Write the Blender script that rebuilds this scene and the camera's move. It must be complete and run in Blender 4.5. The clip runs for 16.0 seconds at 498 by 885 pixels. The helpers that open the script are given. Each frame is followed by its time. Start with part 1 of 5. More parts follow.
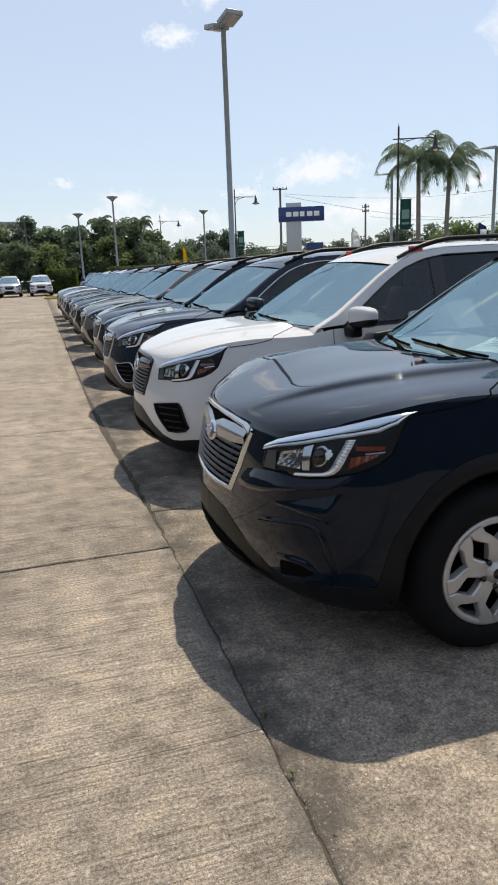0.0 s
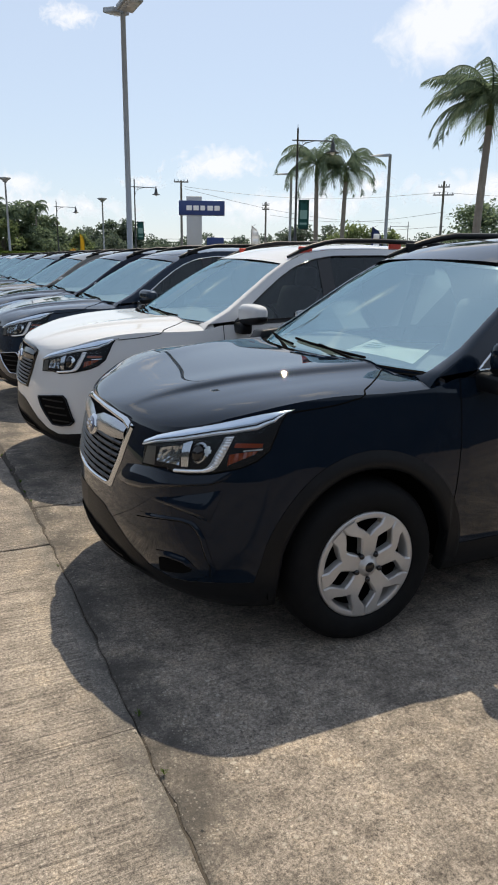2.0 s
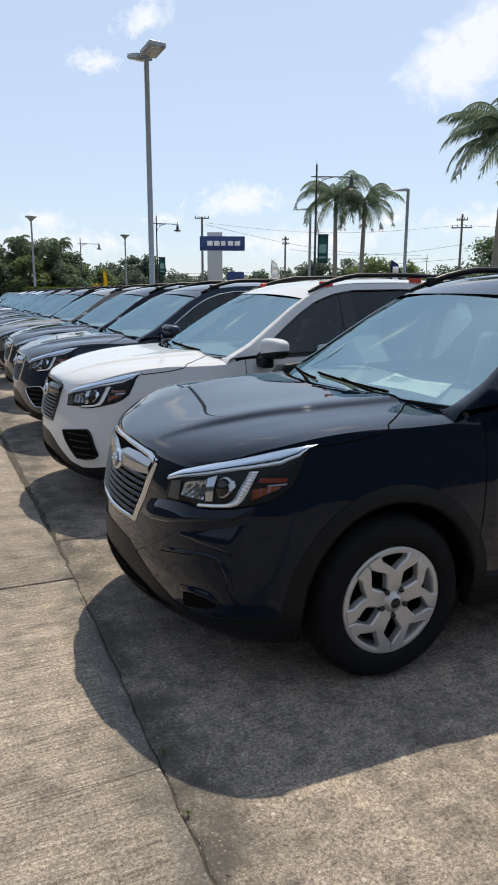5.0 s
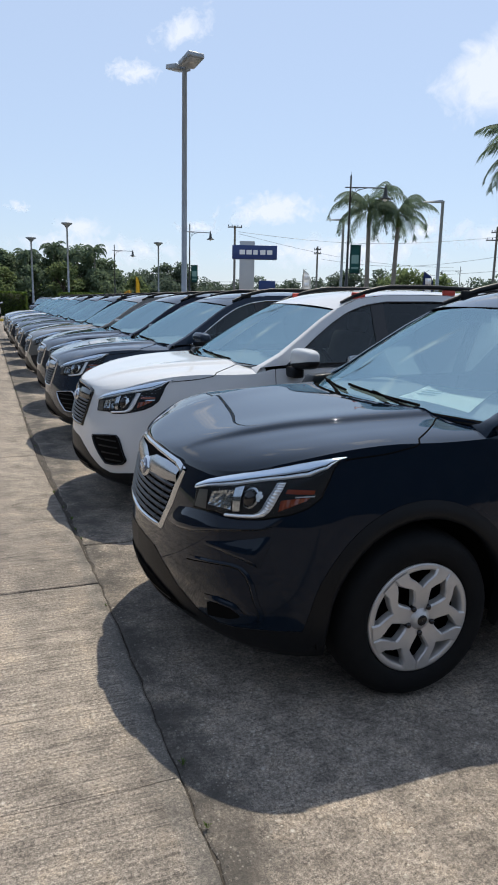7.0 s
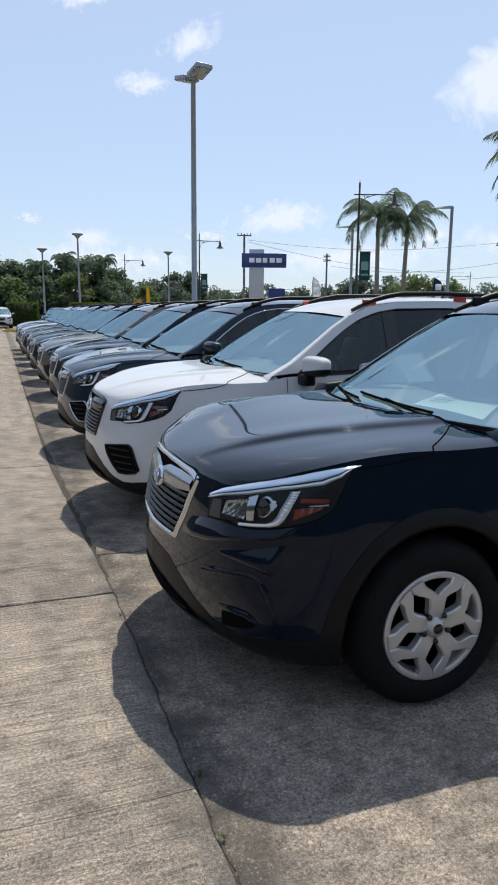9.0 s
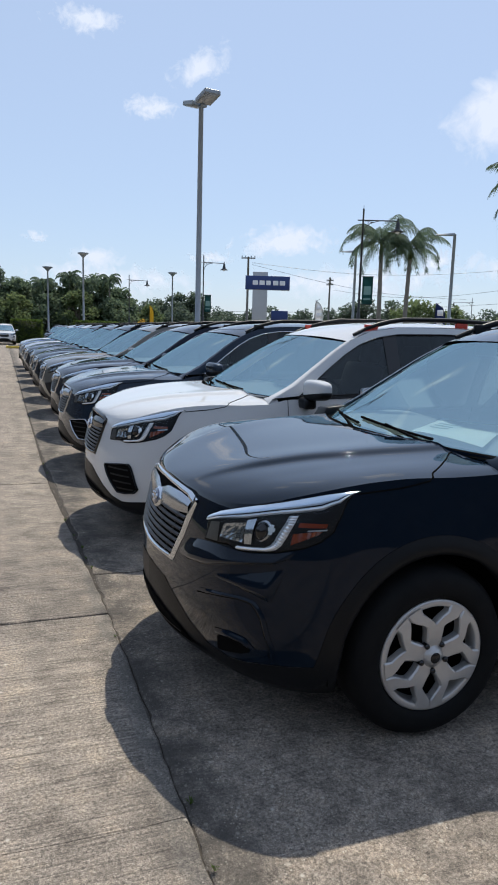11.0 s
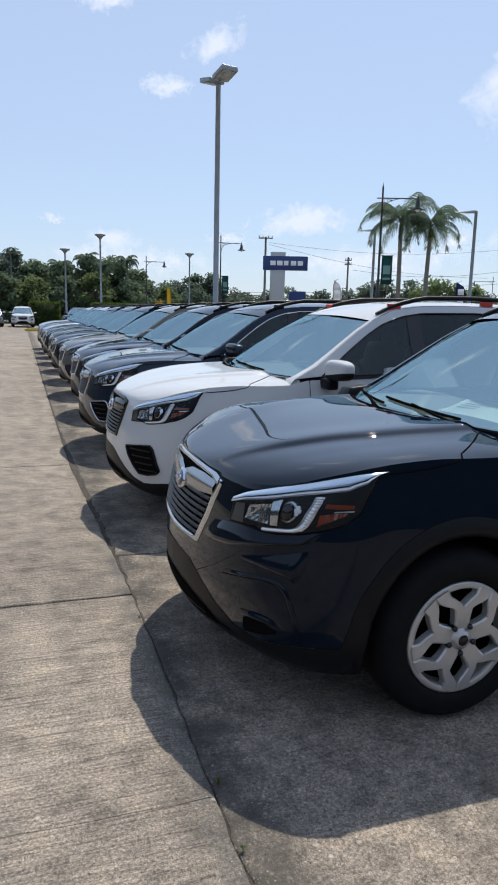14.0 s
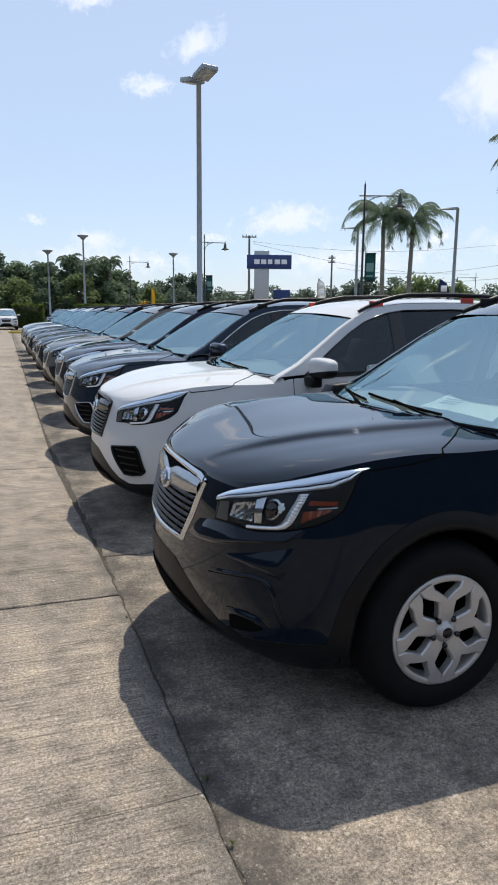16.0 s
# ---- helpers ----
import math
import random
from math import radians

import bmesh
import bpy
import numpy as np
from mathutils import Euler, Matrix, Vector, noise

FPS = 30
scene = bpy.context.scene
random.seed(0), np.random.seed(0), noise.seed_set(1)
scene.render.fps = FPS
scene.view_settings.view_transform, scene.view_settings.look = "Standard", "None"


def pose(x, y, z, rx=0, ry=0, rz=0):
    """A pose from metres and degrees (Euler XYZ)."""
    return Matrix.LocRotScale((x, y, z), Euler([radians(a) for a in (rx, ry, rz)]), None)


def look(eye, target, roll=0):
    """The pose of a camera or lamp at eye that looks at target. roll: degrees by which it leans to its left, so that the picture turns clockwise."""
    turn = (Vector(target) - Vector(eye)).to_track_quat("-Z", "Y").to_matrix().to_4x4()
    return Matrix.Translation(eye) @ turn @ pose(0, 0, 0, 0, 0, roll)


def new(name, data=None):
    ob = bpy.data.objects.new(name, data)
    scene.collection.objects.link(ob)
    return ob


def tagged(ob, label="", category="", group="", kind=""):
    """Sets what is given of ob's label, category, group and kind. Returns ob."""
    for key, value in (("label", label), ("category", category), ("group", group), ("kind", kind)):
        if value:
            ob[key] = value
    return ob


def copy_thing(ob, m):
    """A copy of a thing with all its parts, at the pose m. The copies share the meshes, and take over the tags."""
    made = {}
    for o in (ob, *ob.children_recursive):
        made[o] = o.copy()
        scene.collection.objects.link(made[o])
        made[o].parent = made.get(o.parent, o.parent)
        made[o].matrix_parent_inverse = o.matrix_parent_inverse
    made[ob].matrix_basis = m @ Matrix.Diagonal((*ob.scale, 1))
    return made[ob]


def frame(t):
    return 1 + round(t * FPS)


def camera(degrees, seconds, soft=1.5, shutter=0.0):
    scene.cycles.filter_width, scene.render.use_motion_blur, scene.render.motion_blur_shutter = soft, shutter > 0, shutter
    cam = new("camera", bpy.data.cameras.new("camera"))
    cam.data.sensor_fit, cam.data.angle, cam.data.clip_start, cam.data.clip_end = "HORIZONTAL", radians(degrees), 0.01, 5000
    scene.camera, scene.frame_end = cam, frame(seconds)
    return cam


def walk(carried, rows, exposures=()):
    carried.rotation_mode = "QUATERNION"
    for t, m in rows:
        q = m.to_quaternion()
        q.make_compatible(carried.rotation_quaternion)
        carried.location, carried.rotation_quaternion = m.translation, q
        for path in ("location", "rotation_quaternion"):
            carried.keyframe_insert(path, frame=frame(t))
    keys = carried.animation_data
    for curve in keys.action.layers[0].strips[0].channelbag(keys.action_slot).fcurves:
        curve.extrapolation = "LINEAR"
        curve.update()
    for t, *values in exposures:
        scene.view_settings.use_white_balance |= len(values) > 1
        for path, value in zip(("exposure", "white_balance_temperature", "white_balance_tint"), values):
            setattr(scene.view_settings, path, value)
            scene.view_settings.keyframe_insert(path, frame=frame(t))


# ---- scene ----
import functools

cam = camera(40.0, 16.0, soft=1.9)
PATH = [
    (0, (-1.588, -2.113, 1.525), (-1.045, -0.252, 1.033), -2.2),
    (0.5, (-1.56, -2.114, 1.522), (-0.915, -0.28, 1.053), -0.6),
    (1, (-1.535, -2.131, 1.526), (-0.807, -0.327, 1.063), 0.1),
    (1.5, (-1.524, -2.137, 1.525), (-0.737, -0.369, 1.02), 0.2),
    (2, (-1.517, -2.13, 1.528), (-0.7, -0.378, 1.017), 0.7),
    (2.5, (-1.516, -2.131, 1.526), (-0.699, -0.379, 1.014), 0.4),
    (3, (-1.523, -2.134, 1.527), (-0.725, -0.373, 1.011), 0.3),
    (3.5, (-1.536, -2.139, 1.532), (-0.773, -0.354, 1.049), -0.5),
    (4, (-1.534, -2.129, 1.527), (-0.781, -0.341, 1.042), -0.4),
    (4.2, (-1.536, -2.137, 1.533), (-0.764, -0.348, 1.081), 0.1),
    (6.3, (-1.526, -2.116, 1.545), (-0.768, -0.311, 1.135), 0.6),
    (6.5, (-1.527, -2.117, 1.545), (-0.784, -0.308, 1.127), 0.8),
    (7, (-1.534, -2.117, 1.547), (-0.834, -0.286, 1.148), 1.2),
    (7.5, (-1.536, -2.109, 1.547), (-0.851, -0.274, 1.141), 1.2),
    (8, (-1.542, -2.117, 1.551), (-0.88, -0.271, 1.162), 0.7),
    (8.2, (-1.545, -2.118, 1.556), (-0.876, -0.273, 1.171), 0.5),
    (10.5, (-1.538, -2.109, 1.549), (-0.868, -0.26, 1.187), 0.7),
    (11, (-1.54, -2.112, 1.562), (-0.867, -0.256, 1.244), 1.7),
    (11.5, (-1.547, -2.121, 1.563), (-0.902, -0.254, 1.251), 1.1),
    (12, (-1.561, -2.113, 1.556), (-0.924, -0.249, 1.21), 1.2),
    (12.5, (-1.568, -2.103, 1.556), (-0.93, -0.245, 1.182), 1.4),
    (13, (-1.572, -2.1, 1.556), (-0.941, -0.238, 1.186), 1.6),
    (13.5, (-1.567, -2.085, 1.554), (-0.942, -0.224, 1.175), 1.7),
    (14, (-1.558, -2.075, 1.552), (-0.935, -0.211, 1.18), 1.3),
    (14.5, (-1.558, -2.084, 1.556), (-0.932, -0.219, 1.198), 0.7),
    (15, (-1.549, -2.09, 1.554), (-0.888, -0.241, 1.171), 0.7),
    (15.5, (-1.544, -2.101, 1.552), (-0.873, -0.253, 1.186), 0.4),
    (16, (-1.549, -2.096, 1.553), (-0.891, -0.245, 1.179), 0.5),
]
EXPOSURES = [
    (0.0, 0.14, 6400, 10), (4.2, 0.17, 6300, 10), (6.3, 0.05, 5930, 10), (8.2, 0.05, 5860, 10), (10.4, 0.05, 5820, 10), (11.2, -0.04, 5780, 10),
    (12.0, 0.0, 5780, 10), (12.8, 0.05, 5800, 10), (13.5, 0.0, 5770, 10), (14.5, 0.01, 5760, 10), (16.0, 0.11, 5950, 10),
]
walk(cam, [(t, look(eye, target, roll)) for t, eye, target, roll in PATH], EXPOSURES)

# ---- world, sun and exposure ----
SUN_WAY = Vector((0.335, 0.46, 1.0)).normalized()          # towards the sun
world = bpy.data.worlds.new("sky")
scene.world = world
world.use_nodes = True
wn = world.node_tree
sky = wn.nodes.new("ShaderNodeTexSky")
sky.sky_type, sky.sun_disc = "NISHITA", False
sky.sun_elevation = math.asin(SUN_WAY.z)
sky.sun_rotation = math.atan2(SUN_WAY.x, SUN_WAY.y)
sky.altitude, sky.air_density, sky.dust_density, sky.ozone_density = 5, 1.15, 0.3, 2.6
haze = wn.nodes.new("ShaderNodeMix")
haze.data_type = "RGBA"
haze.inputs["Factor"].default_value = 0.64
haze.inputs["B"].default_value = (5.40, 5.92, 6.70, 1)
wn.links.new(sky.outputs["Color"], haze.inputs["A"])
wn.links.new(haze.outputs["Result"], wn.nodes["Background"].inputs["Color"])
wn.nodes["Background"].inputs["Strength"].default_value = 0.119
sun = new("sun", bpy.data.lights.new("sun", "SUN"))
sun.data.energy, sun.data.angle, sun.data.color = 5.0, radians(0.55), (1.0, 0.87, 0.67)
sun.matrix_world = Matrix.Translation((0, 0, 40)) @ SUN_WAY.to_track_quat("Z", "Y").to_matrix().to_4x4()


# ---- materials ----
def mat(name, color, rough=0.5, metal=0.0, coat=0.0, spec=0.5, coat_ior=1.5):
    m = bpy.data.materials.new(name)
    m.use_nodes = True
    b = m.node_tree.nodes["Principled BSDF"]
    b.inputs["Base Color"].default_value = (*color, 1)
    b.inputs["Roughness"].default_value = rough
    b.inputs["Metallic"].default_value = metal
    b.inputs["Coat Weight"].default_value = coat
    b.inputs["Coat Roughness"].default_value = 0.03
    b.inputs["Coat IOR"].default_value = coat_ior
    b.inputs["Specular IOR Level"].default_value = spec
    return m


def bsdf(m):
    return m.node_tree.nodes["Principled BSDF"]


def node(m, kind, **values):
    n = m.node_tree.nodes.new(kind)
    for key, value in values.items():
        n.inputs[key.replace("_", " ")].default_value = value
    return n


def link(m, a, b):
    m.node_tree.links.new(a, b)


def coords(m, scale=(1, 1, 1), space="Object", turn=0.0):
    tc = m.node_tree.nodes.new("ShaderNodeTexCoord")
    mp = m.node_tree.nodes.new("ShaderNodeMapping")
    mp.inputs["Scale"].default_value = scale
    mp.inputs["Rotation"].default_value = (0, 0, turn)
    link(m, tc.outputs[space], mp.inputs["Vector"])
    return mp.outputs["Vector"]


def world_coords(m, scale=(1, 1, 1), turn=0.0):
    ge = m.node_tree.nodes.new("ShaderNodeNewGeometry")
    mp = m.node_tree.nodes.new("ShaderNodeMapping")
    mp.inputs["Scale"].default_value = scale
    mp.inputs["Rotation"].default_value = (0, 0, turn)
    link(m, ge.outputs["Position"], mp.inputs["Vector"])
    return mp.outputs["Vector"]


def ramp(m, fac, *stops):
    r = m.node_tree.nodes.new("ShaderNodeValToRGB")
    while len(r.color_ramp.elements) < len(stops):
        r.color_ramp.elements.new(0.5)
    for e, (p, c) in zip(r.color_ramp.elements, stops):
        e.position, e.color = p, (*c, 1) if len(c) == 3 else c
    link(m, fac, r.inputs["Fac"])
    return r.outputs["Color"]


def mixed(m, fac, a, b, mode="MIX"):
    x = m.node_tree.nodes.new("ShaderNodeMix")
    x.data_type, x.blend_type = "RGBA", mode
    for value, slot in ((fac, x.inputs["Factor"]), (a, x.inputs["A"]), (b, x.inputs["B"])):
        if isinstance(value, (int, float)):
            slot.default_value = value
        elif isinstance(value, tuple):
            slot.default_value = (*value, 1)
        else:
            link(m, value, slot)
    return x.outputs["Result"]


def noise_tex(m, vector, scale, detail=4.0, rough=0.6):
    n = node(m, "ShaderNodeTexNoise", Scale=scale, Detail=detail, Roughness=rough)
    link(m, vector, n.inputs["Vector"])
    return n.outputs["Fac"]


def bump(m, height, strength, distance):
    b = node(m, "ShaderNodeBump", Strength=strength, Distance=distance)
    link(m, height, b.inputs["Height"])
    link(m, b.outputs["Normal"], bsdf(m).inputs["Normal"])
    return b


def grained(name, color, dark, scale, rough=0.6, strength=0.15, metal=0.0, coat=0.0):
    """A surface with large stains and fine grain."""
    m = mat(name, color, rough, metal, coat)
    v = coords(m)
    big, fine = noise_tex(m, v, scale, 5), noise_tex(m, v, scale * 14, 3)
    c = ramp(m, big, (0.3, dark), (0.7, color))
    link(m, mixed(m, 0.25, c, ramp(m, fine, (0.3, dark), (0.7, color))), bsdf(m).inputs["Base Color"])
    bump(m, fine, strength, 0.004)
    return m


def car_paint(name, color, metal=0.35, flake=0.12, rough=0.32, spec=0.0, coat_ior=2.1):
    m = mat(name, color, rough, metal, 1.0, spec, coat_ior)
    v = coords(m)
    n = noise_tex(m, v, 900, 1)
    lighter = tuple(min(1.0, c * (1 + flake * 2)) for c in color)
    c = ramp(m, n, (0.45, color), (0.75, lighter))
    dust = noise_tex(m, v, 7, 6)
    c = mixed(m, ramp(m, dust, (0.5, (0, 0, 0)), (0.95, (0.012, 0.012, 0.012))), c, (0.42, 0.38, 0.32))
    link(m, c, bsdf(m).inputs["Base Color"])
    link(m, ramp(m, dust, (0.3, (0.01,) * 3), (0.8, (0.045,) * 3)), bsdf(m).inputs["Coat Roughness"])
    facing = node(m, "ShaderNodeLayerWeight", Blend=0.5)
    link(m, ramp(m, facing.outputs["Facing"], (0.22, (0.15,) * 3), (0.60, (1.0,) * 3)), bsdf(m).inputs["Coat Weight"])
    return m


def pane_glass(name, tint, ior=1.5, sheen=(0.86, 0.95, 1.0)):
    """A thin pane: what lies behind shows through the tint, and the surface mirrors by Fresnel."""
    m = bpy.data.materials.new(name)
    m.use_nodes = True
    t = m.node_tree
    t.nodes.remove(t.nodes["Principled BSDF"])
    clear, gloss = t.nodes.new("ShaderNodeBsdfTransparent"), t.nodes.new("ShaderNodeBsdfGlossy")
    clear.inputs["Color"].default_value = (*tint, 1)
    gloss.inputs["Roughness"].default_value = 0.02
    gloss.inputs["Color"].default_value = (*sheen, 1)
    fr = t.nodes.new("ShaderNodeFresnel")
    fr.inputs["IOR"].default_value = ior
    mix = t.nodes.new("ShaderNodeMixShader")
    t.links.new(fr.outputs["Fac"], mix.inputs["Fac"])
    t.links.new(clear.outputs["BSDF"], mix.inputs[1])
    t.links.new(gloss.outputs["BSDF"], mix.inputs[2])
    t.links.new(mix.outputs["Shader"], t.nodes["Material Output"].inputs["Surface"])
    return m


BLACK_PAINT = car_paint("black_paint", (0.0030, 0.0068, 0.0138), 0.0, 0.5)
WHITE_PAINT = car_paint("white_paint", (0.56, 0.565, 0.57), 0.0, 0.02, 0.4)
SLATE_PAINT = car_paint("slate_paint", (0.011, 0.018, 0.031), 0.3, 0.5)
NAVY_PAINT = car_paint("navy_paint", (0.003, 0.006, 0.015), 0.2, 0.5)
BRONZE_PAINT = car_paint("bronze_paint", (0.12, 0.115, 0.105), 0.5, 0.4)
SILVER_PAINT = car_paint("silver_paint", (0.46, 0.48, 0.50), 0.75, 0.2)
BLUE_PAINT = car_paint("blue_paint", (0.03, 0.06, 0.14), 0.5, 0.4)
PLASTIC = grained("black_plastic", (0.0060, 0.0070, 0.0088), (0.0042, 0.005, 0.0064), 9, 0.42, 0.2)
bsdf(PLASTIC).inputs["Specular IOR Level"].default_value = 0.2
GLOSS_BLACK = mat("gloss_black", (0.008, 0.008, 0.009), 0.12)
CHROME = mat("chrome", (0.62, 0.64, 0.67), 0.09, 1.0)
SATIN = mat("satin_silver", (0.42, 0.435, 0.46), 0.24, 1.0)
RIM = grained("rim_silver", (0.50, 0.49, 0.48), (0.44, 0.43, 0.42), 20, 0.36, 0.02, 0.45, 0.4)
RUBBER = grained("tyre_rubber", (0.0055, 0.0060, 0.0070), (0.010, 0.0102, 0.0105), 12, 0.75, 0.25)
bsdf(RUBBER).inputs["Specular IOR Level"].default_value = 0.12
CAVITY = mat("dark_cavity", (0.006, 0.006, 0.006), 1.0, spec=0.02)
WINDSHIELD = pane_glass("windshield_glass", (0.66, 0.94, 0.98), 5.7, (0.71, 0.94, 1.0))
SIDE_GLASS = pane_glass("side_glass", (0.20, 0.26, 0.28), 1.55)
TINTED = pane_glass("tinted_glass", (0.10, 0.11, 0.12), 1.5)
LENS = pane_glass("lamp_lens", (0.95, 0.97, 0.98), 1.22)
HOUSING = mat("lamp_housing", (0.007, 0.007, 0.009), 0.4, 0.0, spec=0.2)
DRL = mat("lamp_light_guide", (0.80, 0.83, 0.87), 0.16, 0.55, 0.6)
BEZEL = mat("lamp_bezel", (0.70, 0.79, 0.92), 0.15, 0.5)
LAMP_DARK = mat("lamp_inner_dark", (0.10, 0.095, 0.09), 0.35, 0.3)
BOWL = mat("lamp_reflector", (0.42, 0.44, 0.47), 0.12, 0.95)
AMBER = mat("amber_reflector", (0.20, 0.035, 0.012), 0.2, 0.0, 0.6)
INTERIOR = grained("dark_cabin_trim", (0.07, 0.07, 0.075), (0.05, 0.05, 0.052), 6, 0.7, 0.2)
SEAT = grained("seat_cloth", (0.12, 0.12, 0.125), (0.085, 0.085, 0.09), 10, 0.85, 0.3)
PAPER = mat("paper", (0.82, 0.84, 0.80), 0.7)
RED_TRIM = mat("red_trim", (0.45, 0.04, 0.02), 0.4)
EMBLEM_BLUE = mat("emblem_blue", (0.10, 0.11, 0.16), 0.2, 0.6, 1.0)


def concrete(name, light, dark, broom):
    m = mat(name, light, 0.85)
    bsdf(m).inputs["Specular IOR Level"].default_value = 0.3
    v = world_coords(m)
    big = noise_tex(m, v, 0.7, 7, 0.65)
    mid = noise_tex(m, v, 5.5, 8, 0.74)
    fine = noise_tex(m, v, 85, 4, 0.75)
    grit = noise_tex(m, v, 240, 2, 0.6)
    grey = lambda a: (a, a, a)
    c = ramp(m, big, (0.32, dark), (0.62, light))
    c = mixed(m, 1.0, c, ramp(m, mid, (0.30, (0.47, 0.46, 0.45)), (0.50, grey(1.0)), (0.70, (1.30, 1.24, 1.14))), "MULTIPLY")
    c = mixed(m, 1.0, c, ramp(m, fine, (0.30, grey(0.28)), (0.50, grey(1.0)), (0.70, grey(1.72))), "MULTIPLY")
    c = mixed(m, 1.0, c, ramp(m, grit, (0.30, grey(0.5)), (0.50, grey(1.0)), (0.70, grey(1.45))), "MULTIPLY")
    # greenish black stains of water and tyres
    stain = noise_tex(m, world_coords(m, (0.9, 0.45, 1), 0.2), 1.3, 9, 0.72)
    c = mixed(m, ramp(m, stain, (0.50, grey(0)), (0.74, grey(0.62))), c, (dark[0] * 0.42, dark[1] * 0.44, dark[2] * 0.45))
    info = m.node_tree.nodes.new("ShaderNodeObjectInfo")
    c = mixed(m, 0.6, c, ramp(m, info.outputs["Random"], (0.0, (0.84, 0.83, 0.82)), (1.0, (1.06, 1.05, 1.03))), "MULTIPLY")
    # dirt that has gathered along the joint
    axis = m.node_tree.nodes.new("ShaderNodeSeparateXYZ")
    link(m, v, axis.inputs["Vector"])
    away = node(m, "ShaderNodeMath")
    away.operation = "ADD"
    link(m, axis.outputs["X"], away.inputs[0])
    away.inputs[1].default_value = 0.96
    gap = m.node_tree.nodes.new("ShaderNodeMath")
    gap.operation = "ABSOLUTE"
    link(m, away.outputs["Value"], gap.inputs[0])
    close = ramp(m, gap.outputs["Value"], (0.02, grey(1.0)), (0.24, grey(0.0)))
    patchy = ramp(m, noise_tex(m, v, 4.2, 7, 0.7), (0.40, grey(0.0)), (0.56, grey(0.85)))
    c = mixed(m, mixed(m, 1.0, close, patchy, "MULTIPLY"), c, (dark[0] * 0.38, dark[1] * 0.40, dark[2] * 0.42))
    if broom:
        lines = noise_tex(m, world_coords(m, (2.2, 80, 1), 0.16), 1.0, 4, 0.8)
        # the strip along the joint was worked smooth with an edging tool
        sx = m.node_tree.nodes.new("ShaderNodeSeparateXYZ")
        link(m, v, sx.inputs["Vector"])
        edge = m.node_tree.nodes.new("ShaderNodeMapRange")
        edge.inputs["From Min"].default_value, edge.inputs["From Max"].default_value = -1.098, -1.085
        link(m, sx.outputs["X"], edge.inputs["Value"])
        brushed = mixed(m, 1.0, c, ramp(m, lines, (0.34, grey(0.42)), (0.50, grey(1.0)), (0.68, grey(1.35))), "MULTIPLY")
        c = mixed(m, edge.outputs["Result"], brushed, mixed(m, 1.0, c, (0.98, 1.0, 1.02), "MULTIPLY"))
        flecks = 0.07
    else:
        lines = noise_tex(m, world_coords(m, (5, 26, 1), 0.35), 1.0, 4, 0.75)
        c = mixed(m, 1.0, c, ramp(m, lines, (0.36, grey(0.82)), (0.6, grey(1.08))), "MULTIPLY")
        flecks = 0.17
        ragged = m.node_tree.nodes.new("ShaderNodeMath")
        ragged.operation = "MULTIPLY_ADD"
        link(m, noise_tex(m, v, 3.1, 6, 0.7), ragged.inputs[0])
        ragged.inputs[1].default_value = 0.62
        link(m, axis.outputs["X"], ragged.inputs[2])
        strip = node(m, "ShaderNodeMapRange", From_Min=-0.72, From_Max=-0.32)
        link(m, ragged.outputs["Value"], strip.inputs["Value"])
        soiled = ramp(m, strip.outputs["Result"], (0.0, grey(0.85)), (0.20, grey(0.70)), (0.48, grey(0.0)))
        blotch = ramp(m, noise_tex(m, v, 2.3, 5, 0.65), (0.38, grey(0.15)), (0.60, grey(1.0)))
        soiled = mixed(m, 1.0, soiled, blotch, "MULTIPLY")
    heights = [lines, fine]
    for scale, share in ((110.0, flecks), (48.0, flecks * 0.35)):
        vo = node(m, "ShaderNodeTexVoronoi", Scale=scale, Randomness=1.0)
        link(m, v, vo.inputs["Vector"])
        sep = m.node_tree.nodes.new("ShaderNodeSeparateColor")
        link(m, vo.outputs["Color"], sep.inputs["Color"])
        stone = ramp(m, sep.outputs["Red"], (1 - share - 0.02, (0, 0, 0)), (1 - share, (1, 1, 1)))
        near = ramp(m, vo.outputs["Distance"], (0.18, (0.75, 0.75, 0.75)), (0.5, (0, 0, 0)))
        worn = ramp(m, mid, (0.42, (0.1, 0.1, 0.1)), (0.6, (1, 1, 1)))
        pebble = mixed(m, 1.0, mixed(m, 1.0, stone, near, "MULTIPLY"), worn, "MULTIPLY")
        tone = ramp(m, sep.outputs["Green"], (0.0, (0.42, 0.37, 0.30)), (0.6, (0.50, 0.46, 0.39)), (1.0, (0.62, 0.58, 0.50)))
        c = mixed(m, pebble, c, tone)
    if not broom:
        c = mixed(m, soiled, c, mixed(m, 0.3, (0.052, 0.047, 0.041), c))
    link(m, c, bsdf(m).inputs["Base Color"])
    hsum = m.node_tree.nodes.new("ShaderNodeMath")
    hsum.operation = "ADD"
    link(m, heights[0], hsum.inputs[0])
    link(m, heights[1], hsum.inputs[1])
    bump(m, hsum.outputs["Value"], 0.7, 0.008)
    return m


